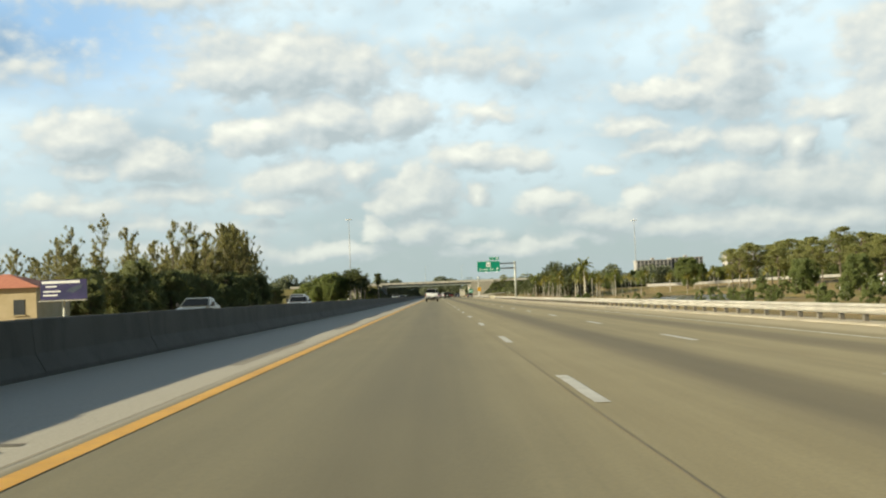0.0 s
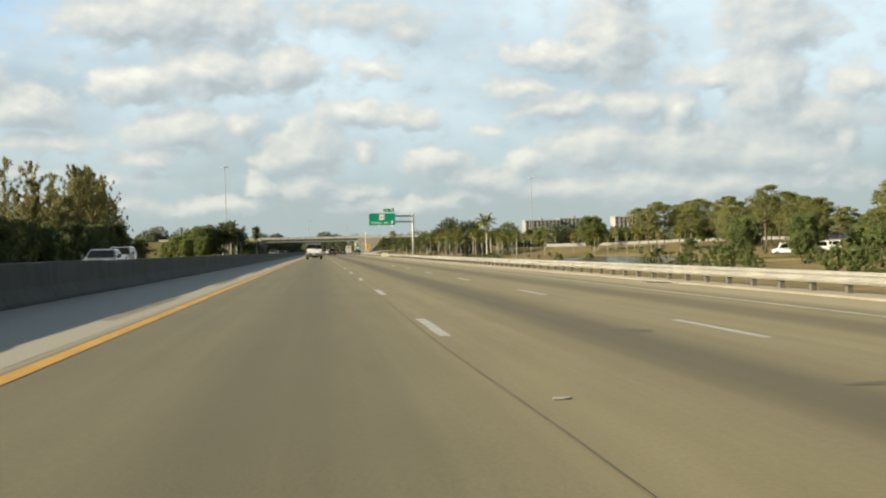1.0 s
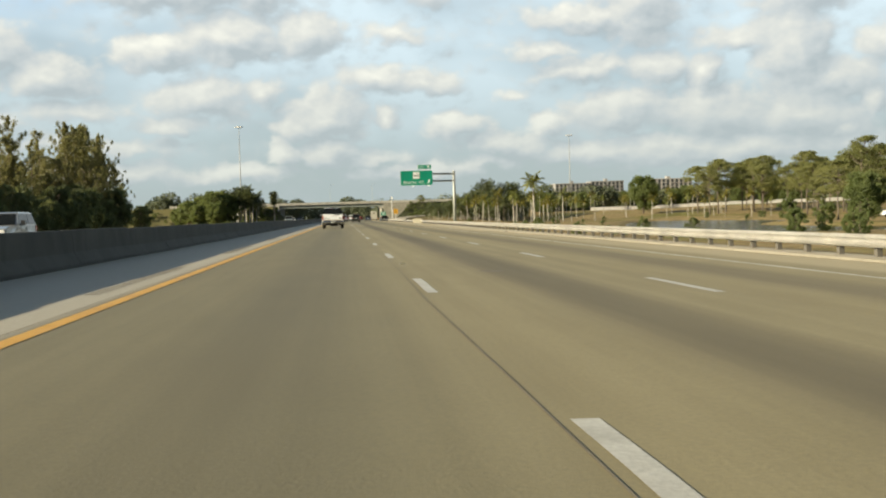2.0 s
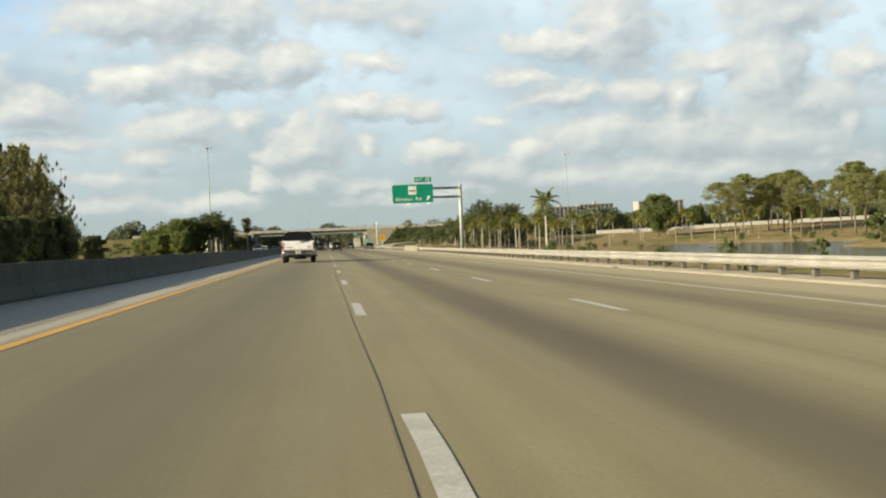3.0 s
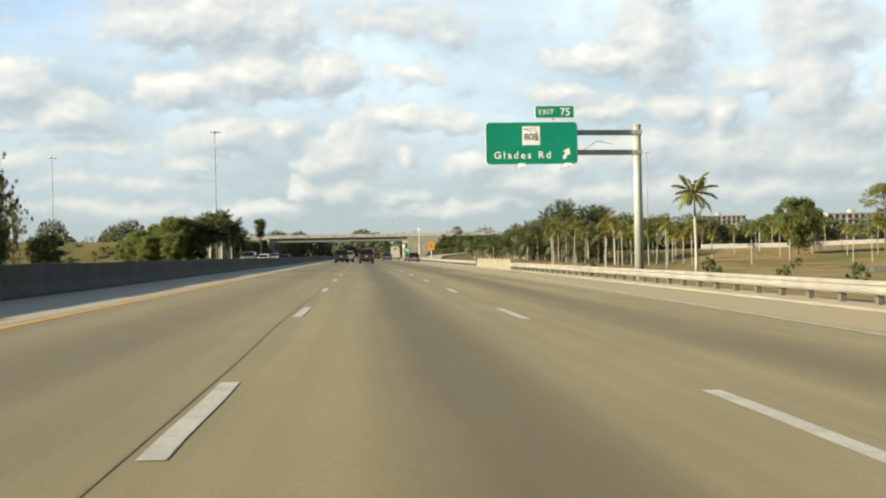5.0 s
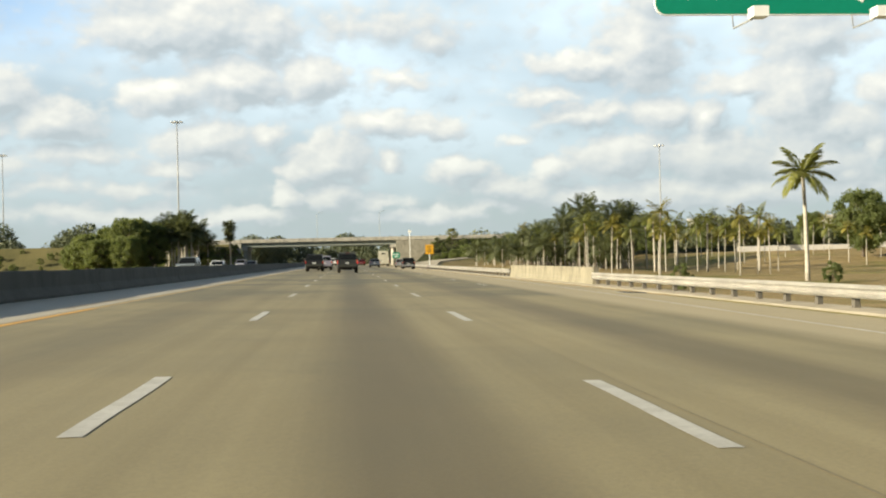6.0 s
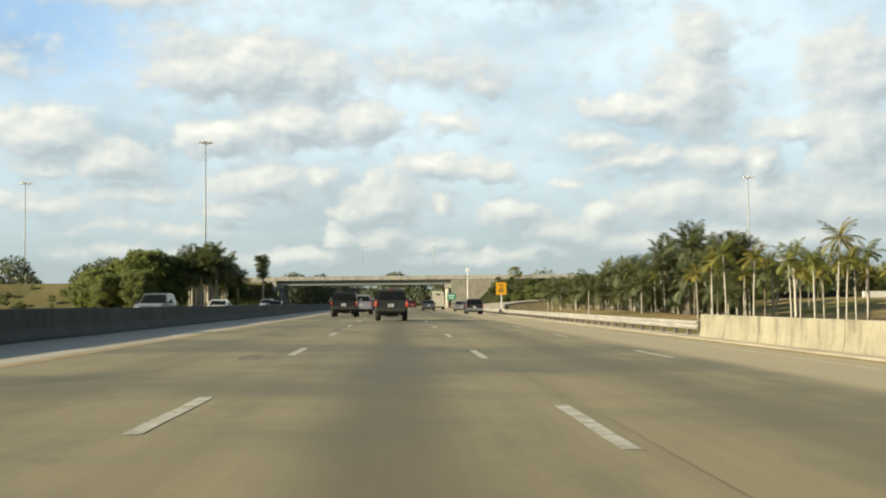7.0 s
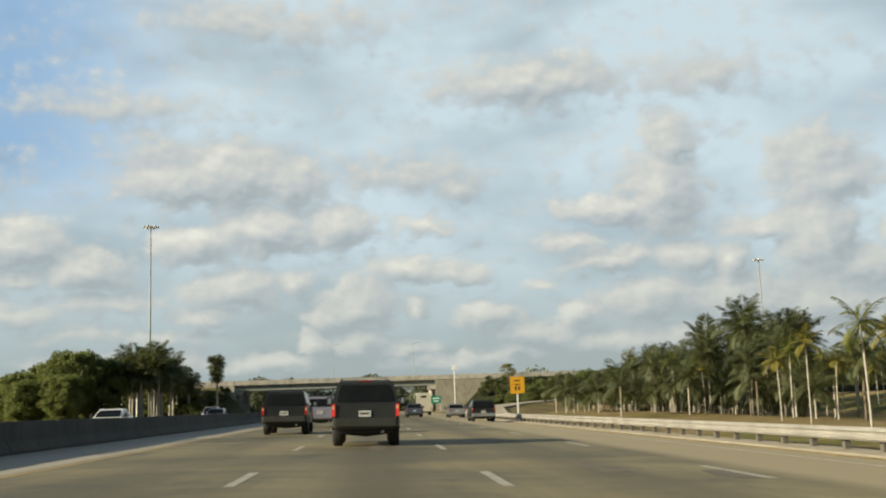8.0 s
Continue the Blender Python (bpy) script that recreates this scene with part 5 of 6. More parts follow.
vehicle("suv", on_road(-2.13, 170.4), "long white suv with beige cladding, chrome bumper and roof rails", "car", WHITE_CAR, L=5.57, W=2.06, H=1.965, belt=1.36, sill=0.45, wheel=0.385, axles=(-1.62, 1.78), cab=(-2.72, 1.05, -2.52, 0.15), nose=1.14, trim=BEIGE_CAR, band=0.95, bumper=DARKCHROME, lamp=(0.86, 1.27), rails=True, rear_glass=(0.004, 0.996, 0.0, 0.99), taper=0.73, mirror_w=0.21, mirror_drop=0.17)
vehicle("suv", on_road(1.74, 303.8), "dark grey suv with grey bumper and lit brake lamps", "car", DARK_CAR, L=4.85, W=1.83, H=1.76, belt=1.13, sill=0.45, wheel=0.37, axles=(-1.42, 1.45), cab=(-2.36, 0.85, -2.15, 0.05), nose=1.05, bumper=GREYGREEN, lamp=(0.80, 1.12), rails=True, lit=True)
vehicle("suv", on_road(-1.58, 318.5), "black suv with grey bumper on the concrete road", "car", BLACK_CAR, L=4.8, W=1.85, H=1.75, belt=1.12, sill=0.45, wheel=0.37, axles=(-1.4, 1.45), cab=(-2.33, 0.8, -2.1, 0.05), nose=1.05, bumper=GREYGREEN, lamp=(0.80, 1.10))
vehicle("hatchback", on_road(9.95, 352.0), "dark hatchback with red lamps in the exit lane", "car", BLACK_CAR, L=4.2, W=1.75, H=1.55, belt=0.98, sill=0.32, wheel=0.32, axles=(-1.3, 1.3), cab=(-2.02, 1.0, -1.6, 0.1), nose=0.86, glass_rows=2, lamp=(0.75, 1.0), bumper=SILVER_CAR)
vehicle("saloon_car", on_road(10.7, 386.0), "silver saloon car in the exit lane", "car", SILVER_CAR, L=4.6, W=1.78, H=1.44, belt=0.94, sill=0.3, wheel=0.32, axles=(-1.35, 1.4), cab=(-1.55, 1.1, -0.85, 0.25), nose=0.82, glass_rows=2, lamp=(0.70, 0.88))
vehicle("saloon_car", on_road(6.4, 388.0), "slate blue saloon car on the concrete road", "car", BLUE_CAR, L=4.6, W=1.78, H=1.42, belt=0.94, sill=0.3, wheel=0.32, axles=(-1.35, 1.4), cab=(-1.55, 1.1, -0.85, 0.25), nose=0.82, glass_rows=2, lamp=(0.70, 0.88))
vehicle("suv", on_road(-0.9, 334.0), "lilac grey suv on the concrete road", "car", LILAC_CAR, L=4.6, W=1.8, H=1.68, belt=1.08, sill=0.42, wheel=0.36, axles=(-1.35, 1.4), cab=(-2.2, 0.8, -1.95, 0.0), nose=1.0, lamp=(0.78, 1.05))
vehicle("box_van", on_road(9.2, 428.0), "tall cream box van seen from behind", "van", CREAM_VAN, L=7.0, W=2.35, H=3.1, belt=1.25, sill=0.45, wheel=0.40, axles=(-2.0, 2.3), cab=(-3.45, 2.6, -3.4, 2.3), nose=1.2, glass_rows=2, lamp=(0.85, 1.1), rear_glass=(0.30, 0.70, 0.66, 0.80))
vehicle("saloon_car", on_road(-2.0, 362.0), "dark red saloon car far ahead", "car", RED_CAR, L=4.6, W=1.78, H=1.44, belt=0.94, sill=0.3, wheel=0.32, axles=(-1.35, 1.4), cab=(-1.55, 1.1, -0.85, 0.25), nose=0.82, glass_rows=2, lamp=(0.70, 0.88))
vehicle("suv", on_road(1.6, 410.0), "white suv far along the concrete road", "car", WHITE_CAR, L=4.7, W=1.85, H=1.75, belt=1.12, sill=0.45, wheel=0.37, axles=(-1.4, 1.45), cab=(-2.28, 0.8, -2.1, 0.05), nose=1.05, lamp=(0.80, 1.10))
vehicle("saloon_car", on_road(-2.1, 440.0), "silver saloon car under the far overpass approach", "car", SILVER_CAR, L=4.6, W=1.78, H=1.44, belt=0.94, sill=0.3, wheel=0.32, axles=(-1.35, 1.4), cab=(-1.55, 1.1, -0.85, 0.25), nose=0.82, glass_rows=2, lamp=(0.70, 0.88))

FAR_SUV = dict(L=4.7, W=1.85, H=1.75, belt=1.12, sill=0.45, wheel=0.37, axles=(-1.4, 1.45), cab=(-2.28, 0.8, -2.1, 0.05), nose=1.05, lamp=(0.80, 1.10))
FAR_CAR = dict(L=4.6, W=1.78, H=1.44, belt=0.94, sill=0.3, wheel=0.32, axles=(-1.35, 1.4), cab=(-1.55, 1.1, -0.85, 0.25), nose=0.82, glass_rows=2, lamp=(0.70, 0.88))
vehicle("suv", on_road(-1.9, 392.0), "dark suv far ahead in dense traffic", "car", DARK_CAR, **FAR_SUV)
vehicle("saloon_car", on_road(2.0, 452.0), "silver saloon car far ahead in dense traffic", "car", SILVER_CAR, **FAR_CAR)
vehicle("saloon_car", on_road(5.4, 468.0), "dark red saloon car far ahead in dense traffic", "car", RED_CAR, **FAR_CAR)
vehicle("suv", on_road(-1.8, 478.0), "white suv far ahead in dense traffic", "car", WHITE_CAR, **FAR_SUV)
vehicle("saloon_car", on_road(1.9, 496.0), "black saloon car below the overpass", "car", BLACK_CAR, **FAR_CAR)
vehicle("suv", on_road(5.6, 520.0), "silver suv beyond the overpass", "car", SILVER_CAR, **FAR_SUV)


def oncoming(x, y):
    return pose(x, y, 0.0 if x < -12 else 0.06, 0, 0, 180)


SUVISH = dict(L=4.8, W=1.85, H=1.75, belt=1.12, sill=0.45, wheel=0.37, axles=(-1.4, 1.45), cab=(-2.33, 0.8, -2.1, 0.05), nose=1.05, lamp=(0.80, 1.10))
CARISH = dict(L=4.6, W=1.78, H=1.44, belt=0.94, sill=0.3, wheel=0.32, axles=(-1.35, 1.4), cab=(-1.55, 1.1, -0.85, 0.25), nose=0.82, glass_rows=2, lamp=(0.70, 0.88))
vehicle("saloon_car", oncoming(-15.5, 60), "grey green saloon car oncoming beyond the median barrier", "car", SAGE_CAR, **CARISH)
vehicle("saloon_car", oncoming(-14.0, 95), "silver saloon car oncoming beyond the median barrier", "car", SILVER_CAR, **CARISH)
vehicle("suv", oncoming(-17.2, 118), "silver oncoming suv in the far lane", "car", SILVER_CAR, **SUVISH)
vehicle("suv", oncoming(-13.5, 312), "grey green oncoming suv beside the median barrier", "car", SAGE_CAR, **SUVISH)
vehicle("saloon_car", oncoming(-14.0, 340), "white oncoming saloon car beyond the median barrier", "car", WHITE_CAR, **CARISH)
vehicle("saloon_car", oncoming(-13.6, 382), "silver oncoming saloon car", "car", SILVER_CAR, **CARISH)
vehicle("suv", oncoming(-17.4, 404), "grey oncoming suv in the far lane", "car", LILAC_CAR, **SUVISH)


# ---- plants ----
def leaf_mesh(name, centres, along, across, m):
    """Many small leaves: each a quad about its centre, given by two half axes."""
    c, a, b = (np.asarray(q, dtype=np.float32) for q in (centres, along, across))
    n = len(c)
    v = np.stack([c - a - b * 0.35, c - b * 0.0 - a * 0.1 + b, c + a, c - a * 0.1 - b], axis=1).reshape(-1, 3)
    me = bpy.data.meshes.new(name)
    me.vertices.add(4 * n)
    me.vertices.foreach_set("co", v.ravel())
    me.loops.add(4 * n)
    me.loops.foreach_set("vertex_index", np.arange(4 * n, dtype=np.int32))
    me.polygons.add(n)
    me.polygons.foreach_set("loop_start", np.arange(0, 4 * n, 4, dtype=np.int32))
    me.update(calc_edges=True)
    me.materials.append(m)
    return me


def random_axes(n, length, width, droop=0.0, spread=0.35):
    d = rng.normal(size=(n, 3))
    d[:, 2] -= droop
    d /= np.linalg.norm(d, axis=1)[:, None]
    e = rng.normal(size=(n, 3))
    e -= d * (d * e).sum(1)[:, None]
    e /= np.linalg.norm(e, axis=1)[:, None]
    k = (1 + spread * rng.normal(size=(n, 1))).clip(0.4, 1.8)
    return d * length * k, e * width * k


def tree_meshes(kind, seed, height, m, clumps, per, leaf, droop, shape, trunk_r, bare=0.3):
    """Trunk with limbs, and a crown of leaf clumps at the limbs' ends."""
    r = random.Random(seed)
    bm = bmesh.new()
    bend = [(0, 0, -0.4)]
    for i in range(1, 7):
        bend.append((0.015 * height * r.uniform(-1, 1) * i / 3, 0.015 * height * r.uniform(-1, 1) * i / 3, height * 0.93 * i / 6))
    tube(bm, bend, [trunk_r * (1 - 0.13 * i) for i in range(7)], 8)
    pts = []
    for _ in range(clumps):
        f = r.random()
        z = height * (bare + (1 - bare) * f)
        reach = shape(f) * height * (0.45 + 0.6 * r.random())
        a = r.uniform(0, 2 * math.pi)
        k = min(5, int(z / height / 0.93 * 6))
        t = min(z / (height * 0.93) * 6 - k, 1)
        foot = Vector(bend[k]).lerp(Vector(bend[k + 1]), t)
        start = foot - Vector((0, 0, min(reach * 0.45, z * 0.25)))
        tip = foot + Vector((math.cos(a) * reach, math.sin(a) * reach, r.uniform(-0.1, 0.25) * reach))
        if reach > 0.5:
            tube(bm, [start, start.lerp(tip, 0.55) + Vector((0, 0, -0.05 * reach)), tip], [trunk_r * 0.28, trunk_r * 0.16, trunk_r * 0.06], 5)
        size = {"pine": 0.085, "casuarina": 0.07, "broad": 0.10}[kind] * height * r.uniform(0.6, 1.2)
        count = int(per * r.uniform(0.6, 1.3))
        g = rng.normal(size=(count, 3))
        g /= np.linalg.norm(g, axis=1)[:, None]
        g *= (rng.random((count, 1)) ** 0.4) * size
        if kind == "pine":
            g[:, 2] *= 0.45
        elif kind == "casuarina":
            g[:, 2] *= 1.7
            g[:, :2] *= 0.62
        pts.append(g + np.array(tip))
    wood = bpy.data.meshes.new("trunk")
    bm.to_mesh(wood)
    bm.free()
    wood.materials.append(BARK)
    wood.shade_smooth()
    c = np.concatenate(pts)
    a, b = random_axes(len(c), leaf[0], leaf[1], droop)
    return wood, leaf_mesh("crown", c, a, b, m)


def plant(name, meshes, m, label, category, group):
    ob = thing(name, m, label, category, group)
    shared("trunk", meshes[0], ob)
    shared("crown", meshes[1], ob)
    return ob


def palm_meshes(seed, height, fronds, length, m, trunk_r=0.16, lift=0.95, leaflet=0.34, bulge=0.0, bark=None, blade=0.062):
    r = random.Random(seed)
    bm = bmesh.new()
    lean = r.uniform(-0.04, 0.04) * height, r.uniform(-0.04, 0.04) * height
    pts, rad = [], []
    for i in range(8):
        f = i / 7
        pts.append((lean[0] * f * f, lean[1] * f * f, -0.3 + (height + 0.3) * f))
        rad.append(trunk_r * (1.25 - 0.25 * min(f * 5, 1)) * (1 + bulge * math.sin(math.pi * f)) * (1 - 0.25 * f))
    tube(bm, pts, rad, 10)
    wood = bpy.data.meshes.new("trunk")
    bm.to_mesh(wood)
    bm.free()
    wood.materials.append(bark or PALMTRUNK)
    wood.shade_smooth()
    top = np.array(pts[-1])
    C, A, B = [], [], []
    for k in range(fronds):
        az = 2 * math.pi * (k * 0.382 + r.uniform(-0.05, 0.05))
        up = math.radians(lift * 78 - (lift * 78 + 38) * (k + 0.5) / fronds + r.uniform(-10, 10))
        ln = length * r.uniform(0.85, 1.1)
        out = np.array((math.cos(az), math.sin(az), 0))
        side = np.array((-math.sin(az), math.cos(az), 0))
        p, ang = top.copy(), up
        n = 14
        for i in range(n):
            step = ln / n
            d = out * math.cos(ang) + np.array((0, 0, math.sin(ang)))
            nrm = np.cross(side, d)
            C.append(p + d * step * 0.5)
            A.append(d * step * 0.62)
            B.append(nrm * 0.03 + side * 0.02)
            w = leaflet * ln * (0.35 + 0.75 * math.sin(math.pi * min(1, (i + 1.2) / n) ** 0.8)) * 0.5
            for s in (-1, 1):
                for q in range(2):
                    tip = side * s * 0.68 + d * 0.72 - np.array((0, 0, 0.22 + 0.35 * r.random()))
                    tip /= np.linalg.norm(tip)
                    C.append(p + d * step * (0.25 + 0.5 * q) + tip * w)
                    A.append(tip * w)
                    B.append(d * blade * (length / 2.5) + nrm * 0.02)
            p = p + d * step
            ang -= (0.03 + 0.085 * (i / n)) * (1.15 - 0.3 * math.sin(max(ang, 0)))
    return wood, leaf_mesh("crown", C, A, B, m)


def scatter(count, x0, x1, y0, y1, gap, ok=lambda x, y: True):
    spots = []
    for _ in range(count * 40):
        x, y = x0 + (x1 - x0) * rng.random(), y0 + (y1 - y0) * rng.random()
        if ok(x, y) and all((x - a) ** 2 + (y - b) ** 2 > gap * gap for a, b in spots):
            spots.append((x, y))
        if len(spots) == count:
            break
    return spots


def stand(x, y, size=1.0):
    return Matrix.Translation((x, y, land_z(x, y))) @ Matrix.Rotation(rng.random() * 6.28, 4, "Z") @ Matrix.Diagonal((size, size, size * (0.92 + 0.16 * rng.random()), 1))


def scaled(ob, m):
    """Places a plant by a matrix with a size."""
    ob.matrix_basis = m
    return ob


# the tall royal palm near the rail
royal = palm_meshes(3, 9.2, 14, 3.0, FROND, 0.19, leaflet=0.36, blade=0.10)
plant("palm_tree", royal, pose(40.2, 294.0, land_z(40.2, 294)), "tall royal palm with a smooth pale trunk", "palm tree", "royal palms")
# the planted rows of young palms
YOUNG = [palm_meshes(20 + i, 5.2 + 0.4 * (i % 3), 12, 1.75, FROND_DRY if i % 3 != 1 else FROND, 0.068, leaflet=0.36) for i in range(5)]
for x, y in ((50.3, 377.0), (53.7, 372.0), (52.8, 355.0), (46.0, 358.0), (58.0, 349.0)):
    tall = palm_meshes(int(x * 10), 7.6, 13, 2.3, FROND, 0.15)
    plant("palm_tree", tall, pose(x, y, land_z(x, y)), "royal palm with a pale trunk and green crown", "palm tree", "royal palms")
for i, (x, y) in enumerate(scatter(56, 33, 112, 318, 425, 4.2, lambda x, y: inside_pond(x, y) > 4 and x > 22 + (y - 300) * 0.12)):
    ob = plant("palm_tree", YOUNG[i % 5], pose(0, 0, 0), "young palm with slim pale trunk and yellow-green crown", "palm tree", "young palms")
    scaled(ob, stand(x, y, 0.85 + 0.3 * rng.random()))
for i, (x, y) in enumerate(scatter(10, 29, 54, 316, 366, 4.0, lambda x, y: inside_pond(x, y) > 4 and x > 24 + max(0, y - 330) * 0.2)):
    ob = plant("palm_tree", YOUNG[i % 5], pose(0, 0, 0), "slim planted palm with white trunk and yellowing crown", "palm tree", "young palms")
    scaled(ob, stand(x, y, 0.9 + 0.35 * rng.random()))
def grove_edge(y):
    """Where the grove begins, towards the road."""
    return 33.5 + max(0, 385 - y) * 0.34 + max(0, y - 430) * 0.30


def in_grove(x, y):
    """Between the strip of grass by the road and the open grass behind."""
    return grove_edge(y) < x < 3 + 0.268 * (y - 207.8)


# the dense dark grove before the overpass: tall palms within, shorter ones at its ends
GROVE = [palm_meshes(40 + i, 8.0 + 0.6 * i, 19, 3.9, FROND_DARK, 0.18, lift=1.12, leaflet=0.40, bark=PALMBROWN if i % 2 else None, blade=0.058) for i in range(4)]
for i, (x, y) in enumerate(scatter(74, 33, 72, 358, 474, 3.5, in_grove)):
    ob = plant("palm_tree", GROVE[i % 4], pose(0, 0, 0), "dark green palm in a dense grove", "palm tree", "grove palms")
    inner = 0.62 + 0.38 * smooth_step(1, 9, x - grove_edge(y))
    scaled(ob, stand(x, y, (0.76 + 0.28 * rng.random()) * inner * (1.0 - 0.34 * smooth_step(392, 440, y))))
LOW = [palm_meshes(60 + i, 2.4 + 0.6 * i, 15, 2.7, FROND_DARK, 0.085, lift=1.1, leaflet=0.42, blade=0.056) for i in range(3)]
for i, (x, y) in enumerate(scatter(84, 31, 70, 352, 462, 2.5, lambda x, y: in_grove(x + 1.5, y)) + scatter(12, 25, 34, 378, 446, 4.5, lambda x, y: x > 24.5 + 0.25 * max(0, y - 415))):
    ob = plant("palm_tree", LOW[i % 3], pose(0, 0, 0), "young palm with slim pale trunk in the grove", "palm tree", "young palms")
    scaled(ob, stand(x, y, 0.75 + 0.4 * rng.random()))
# palms on the far side of the motorway
WHITE_TRUNKS = [palm_meshes(80 + i, 8.0 + i, 24, 3.4, FROND_DARK, 0.19, leaflet=0.44) for i in range(2)]
for i, (x, y) in enumerate(scatter(20, -46.5, -33.5, 466, 490, 2.2) + scatter(12, -41.5, -32.5, 452, 462, 1.2)):
    ob = plant("palm_tree", WHITE_TRUNKS[i % 2], pose(0, 0, 0), "palm with white trunk and dark crown beyond the opposite lanes", "palm tree", "far palms")
    scaled(ob, stand(x, y, 0.98 + 0.28 * rng.random()))
fan = palm_meshes(90, 10.6, 40, 2.1, FROND_DARK, 0.24, lift=1.1, leaflet=0.6)
fan_palm = plant("palm_tree", fan, pose(-27.2, 479, land_z(-27.2, 479)), "fan palm with a round shaggy crown", "palm tree", "far palms")
shared("dead_fronds", fan[1], fan_palm, Matrix.Translation((0, 0, 0.4)) @ Matrix.Diagonal((0.8, 0.8, 0.74, 1)))["label"] = "skirt of hanging dead fronds"

# slash pines behind the pond
PINES = [tree_meshes("pine", 100 + i, 16.0, NEEDLE, 64, 150, (0.22, 0.06), 0.1, lambda f: 0.27 * math.sin(math.pi * (0.25 + 0.72 * f)), 0.24, 0.45) for i in range(4)]
spots = [(103, 361), (108, 368), (113, 375), (120, 380), (126, 392), (118, 366), (104, 374), (112, 317), (117, 322), (121, 312), (126, 320), (110, 309), (131, 309), (106, 330), (135, 327)]
spots += scatter(22, 98, 160, 225, 345, 6.5, lambda x, y: x > 98 + 0.1 * (y - 225))
spots += scatter(10, 120, 175, 345, 420, 6.0)
for i, (x, y) in enumerate(spots):
    ob = plant("pine_tree", PINES[i % 4], pose(0, 0, 0), "slender slash pine with a high flat crown", "tree", "slash pines")
    scaled(ob, stand(x, y, 0.76 + 0.26 * rng.random()))
# leafy trees on the right
SHRUB = [tree_meshes("broad", 150 + i, 2.6, BROAD, 26, 60, (0.16, 0.07), 0.1, lambda f: 0.5 * math.sin(math.pi * (0.2 + 0.7 * f)), 0.06, 0.08) for i in range(3)]
ROUND = [tree_meshes("broad", 130 + i, 11.0, BROAD, 150, 190, (0.19, 0.085), 0.2, lambda f: 0.42 * math.sin(math.pi * (0.12 + 0.80 * f)) ** 0.7, 0.30, 0.16) for i in range(3)]
plant("tree", ROUND[0], pose(90, 383, land_z(90, 383)), "rounded dark green tree standing in the grass", "tree", "leafy trees")
for i, (x, y) in enumerate(scatter(26, 60, 230, 432, 505, 6.0) + scatter(16, 128, 210, 240, 420, 8.0)):
    ob = plant("tree", ROUND[i % 3], pose(0, 0, 0), "leafy green tree in the tree line", "tree", "leafy trees")
    scaled(ob, stand(x, y, (0.42 if y > 430 else 0.7) + 0.3 * rng.random()))
for x, y, k in ((25.5, 487, 0.22), (28, 489, 0.3), (30, 485, 0.36), (33, 488, 0.45), (33, 480, 0.4), (36.5, 484, 0.55), (41, 481, 0.66), (45, 484, 0.75), (50, 480, 0.78), (56, 484, 0.82), (63, 482, 0.82)):
    ob = plant("tree", ROUND[int(x) % 3], pose(0, 0, 0), "dark shrubby tree on the approach embankment", "tree", "leafy trees")
    scaled(ob, stand(x, y, k))
for i, (x, y) in enumerate(scatter(46, 24.5, 62, 485, 497.5, 1.8, lambda x, y: x - 27 > (y - 499) * 0.62)):
    ob = plant("shrub", SHRUB[i % 3], pose(0, 0, 0), "dark shrub growing on the embankment slope", "shrub", "embankment shrubs")
    k = 0.45 + 0.4 * rng.random()
    ob.matrix_basis = Matrix.Translation((x, y, -1.2 + 7.4 * smooth_step(480, 502, y))) @ Matrix.Rotation(x, 4, "Z") @ Matrix.Diagonal((k * 1.3, k * 1.3, k, 1))
for i, (x, y) in enumerate(scatter(44, -190, -62, 484, 497, 2.6)):
    ob = plant("shrub", SHRUB[i % 3], pose(0, 0, 0), "brownish shrub on a dry grassy bank", "shrub", "embankment shrubs")
    k = 0.35 + 0.55 * rng.random()
    ob.matrix_basis = Matrix.Translation((x, y, -1.2 + 7.4 * smooth_step(478, 504, y))) @ Matrix.Rotation(x, 4, "Z") @ Matrix.Diagonal((k * 1.2, k * 1.2, k, 1))
for i, (x, y) in enumerate(scatter(40, -58, -27, 483, 497, 2.0)):
    ob = plant("shrub", SHRUB[i % 3], pose(0, 0, 0), "dark shrub on the bank behind white-trunked palms", "shrub", "embankment shrubs")
    k = 0.7 + 0.5 * rng.random()
    ob.matrix_basis = Matrix.Translation((x, y, -1.2 + 7.4 * smooth_step(478, 504, y))) @ Matrix.Rotation(x, 4, "Z") @ Matrix.Diagonal((k * 1.3, k * 1.3, k, 1))
slope_tree = plant("tree", PINES[2], pose(0, 0, 0), "open-crowned tree on the embankment", "tree", "leafy trees")
slope_tree.matrix_basis = Matrix.Translation((30.6, 496, 4.2)) @ Matrix.Diagonal((0.36, 0.36, 0.33, 1))
# the mixed wood before the pond: leafy trees, pines and scrub down to the near bank
for i, (x, y) in enumerate(scatter(20, 72, 112, 160, 214, 5.5, lambda x, y: inside_pond(x, y) > 3)):
    ob = plant("tree", ROUND[i % 3], pose(0, 0, 0), "broad leafy tree in the wood by the pond", "tree", "leafy trees")
    scaled(ob, stand(x, y, 0.40 + 0.28 * rng.random()))
for i, (x, y) in enumerate(scatter(18, 80, 125, 175, 275, 6.0, lambda x, y: inside_pond(x, y) > 3)):
    ob = plant("pine_tree", PINES[i % 4], pose(0, 0, 0), "slash pine rising from the leafy wood", "tree", "slash pines")
    scaled(ob, stand(x, y, 0.44 + 0.20 * rng.random()))
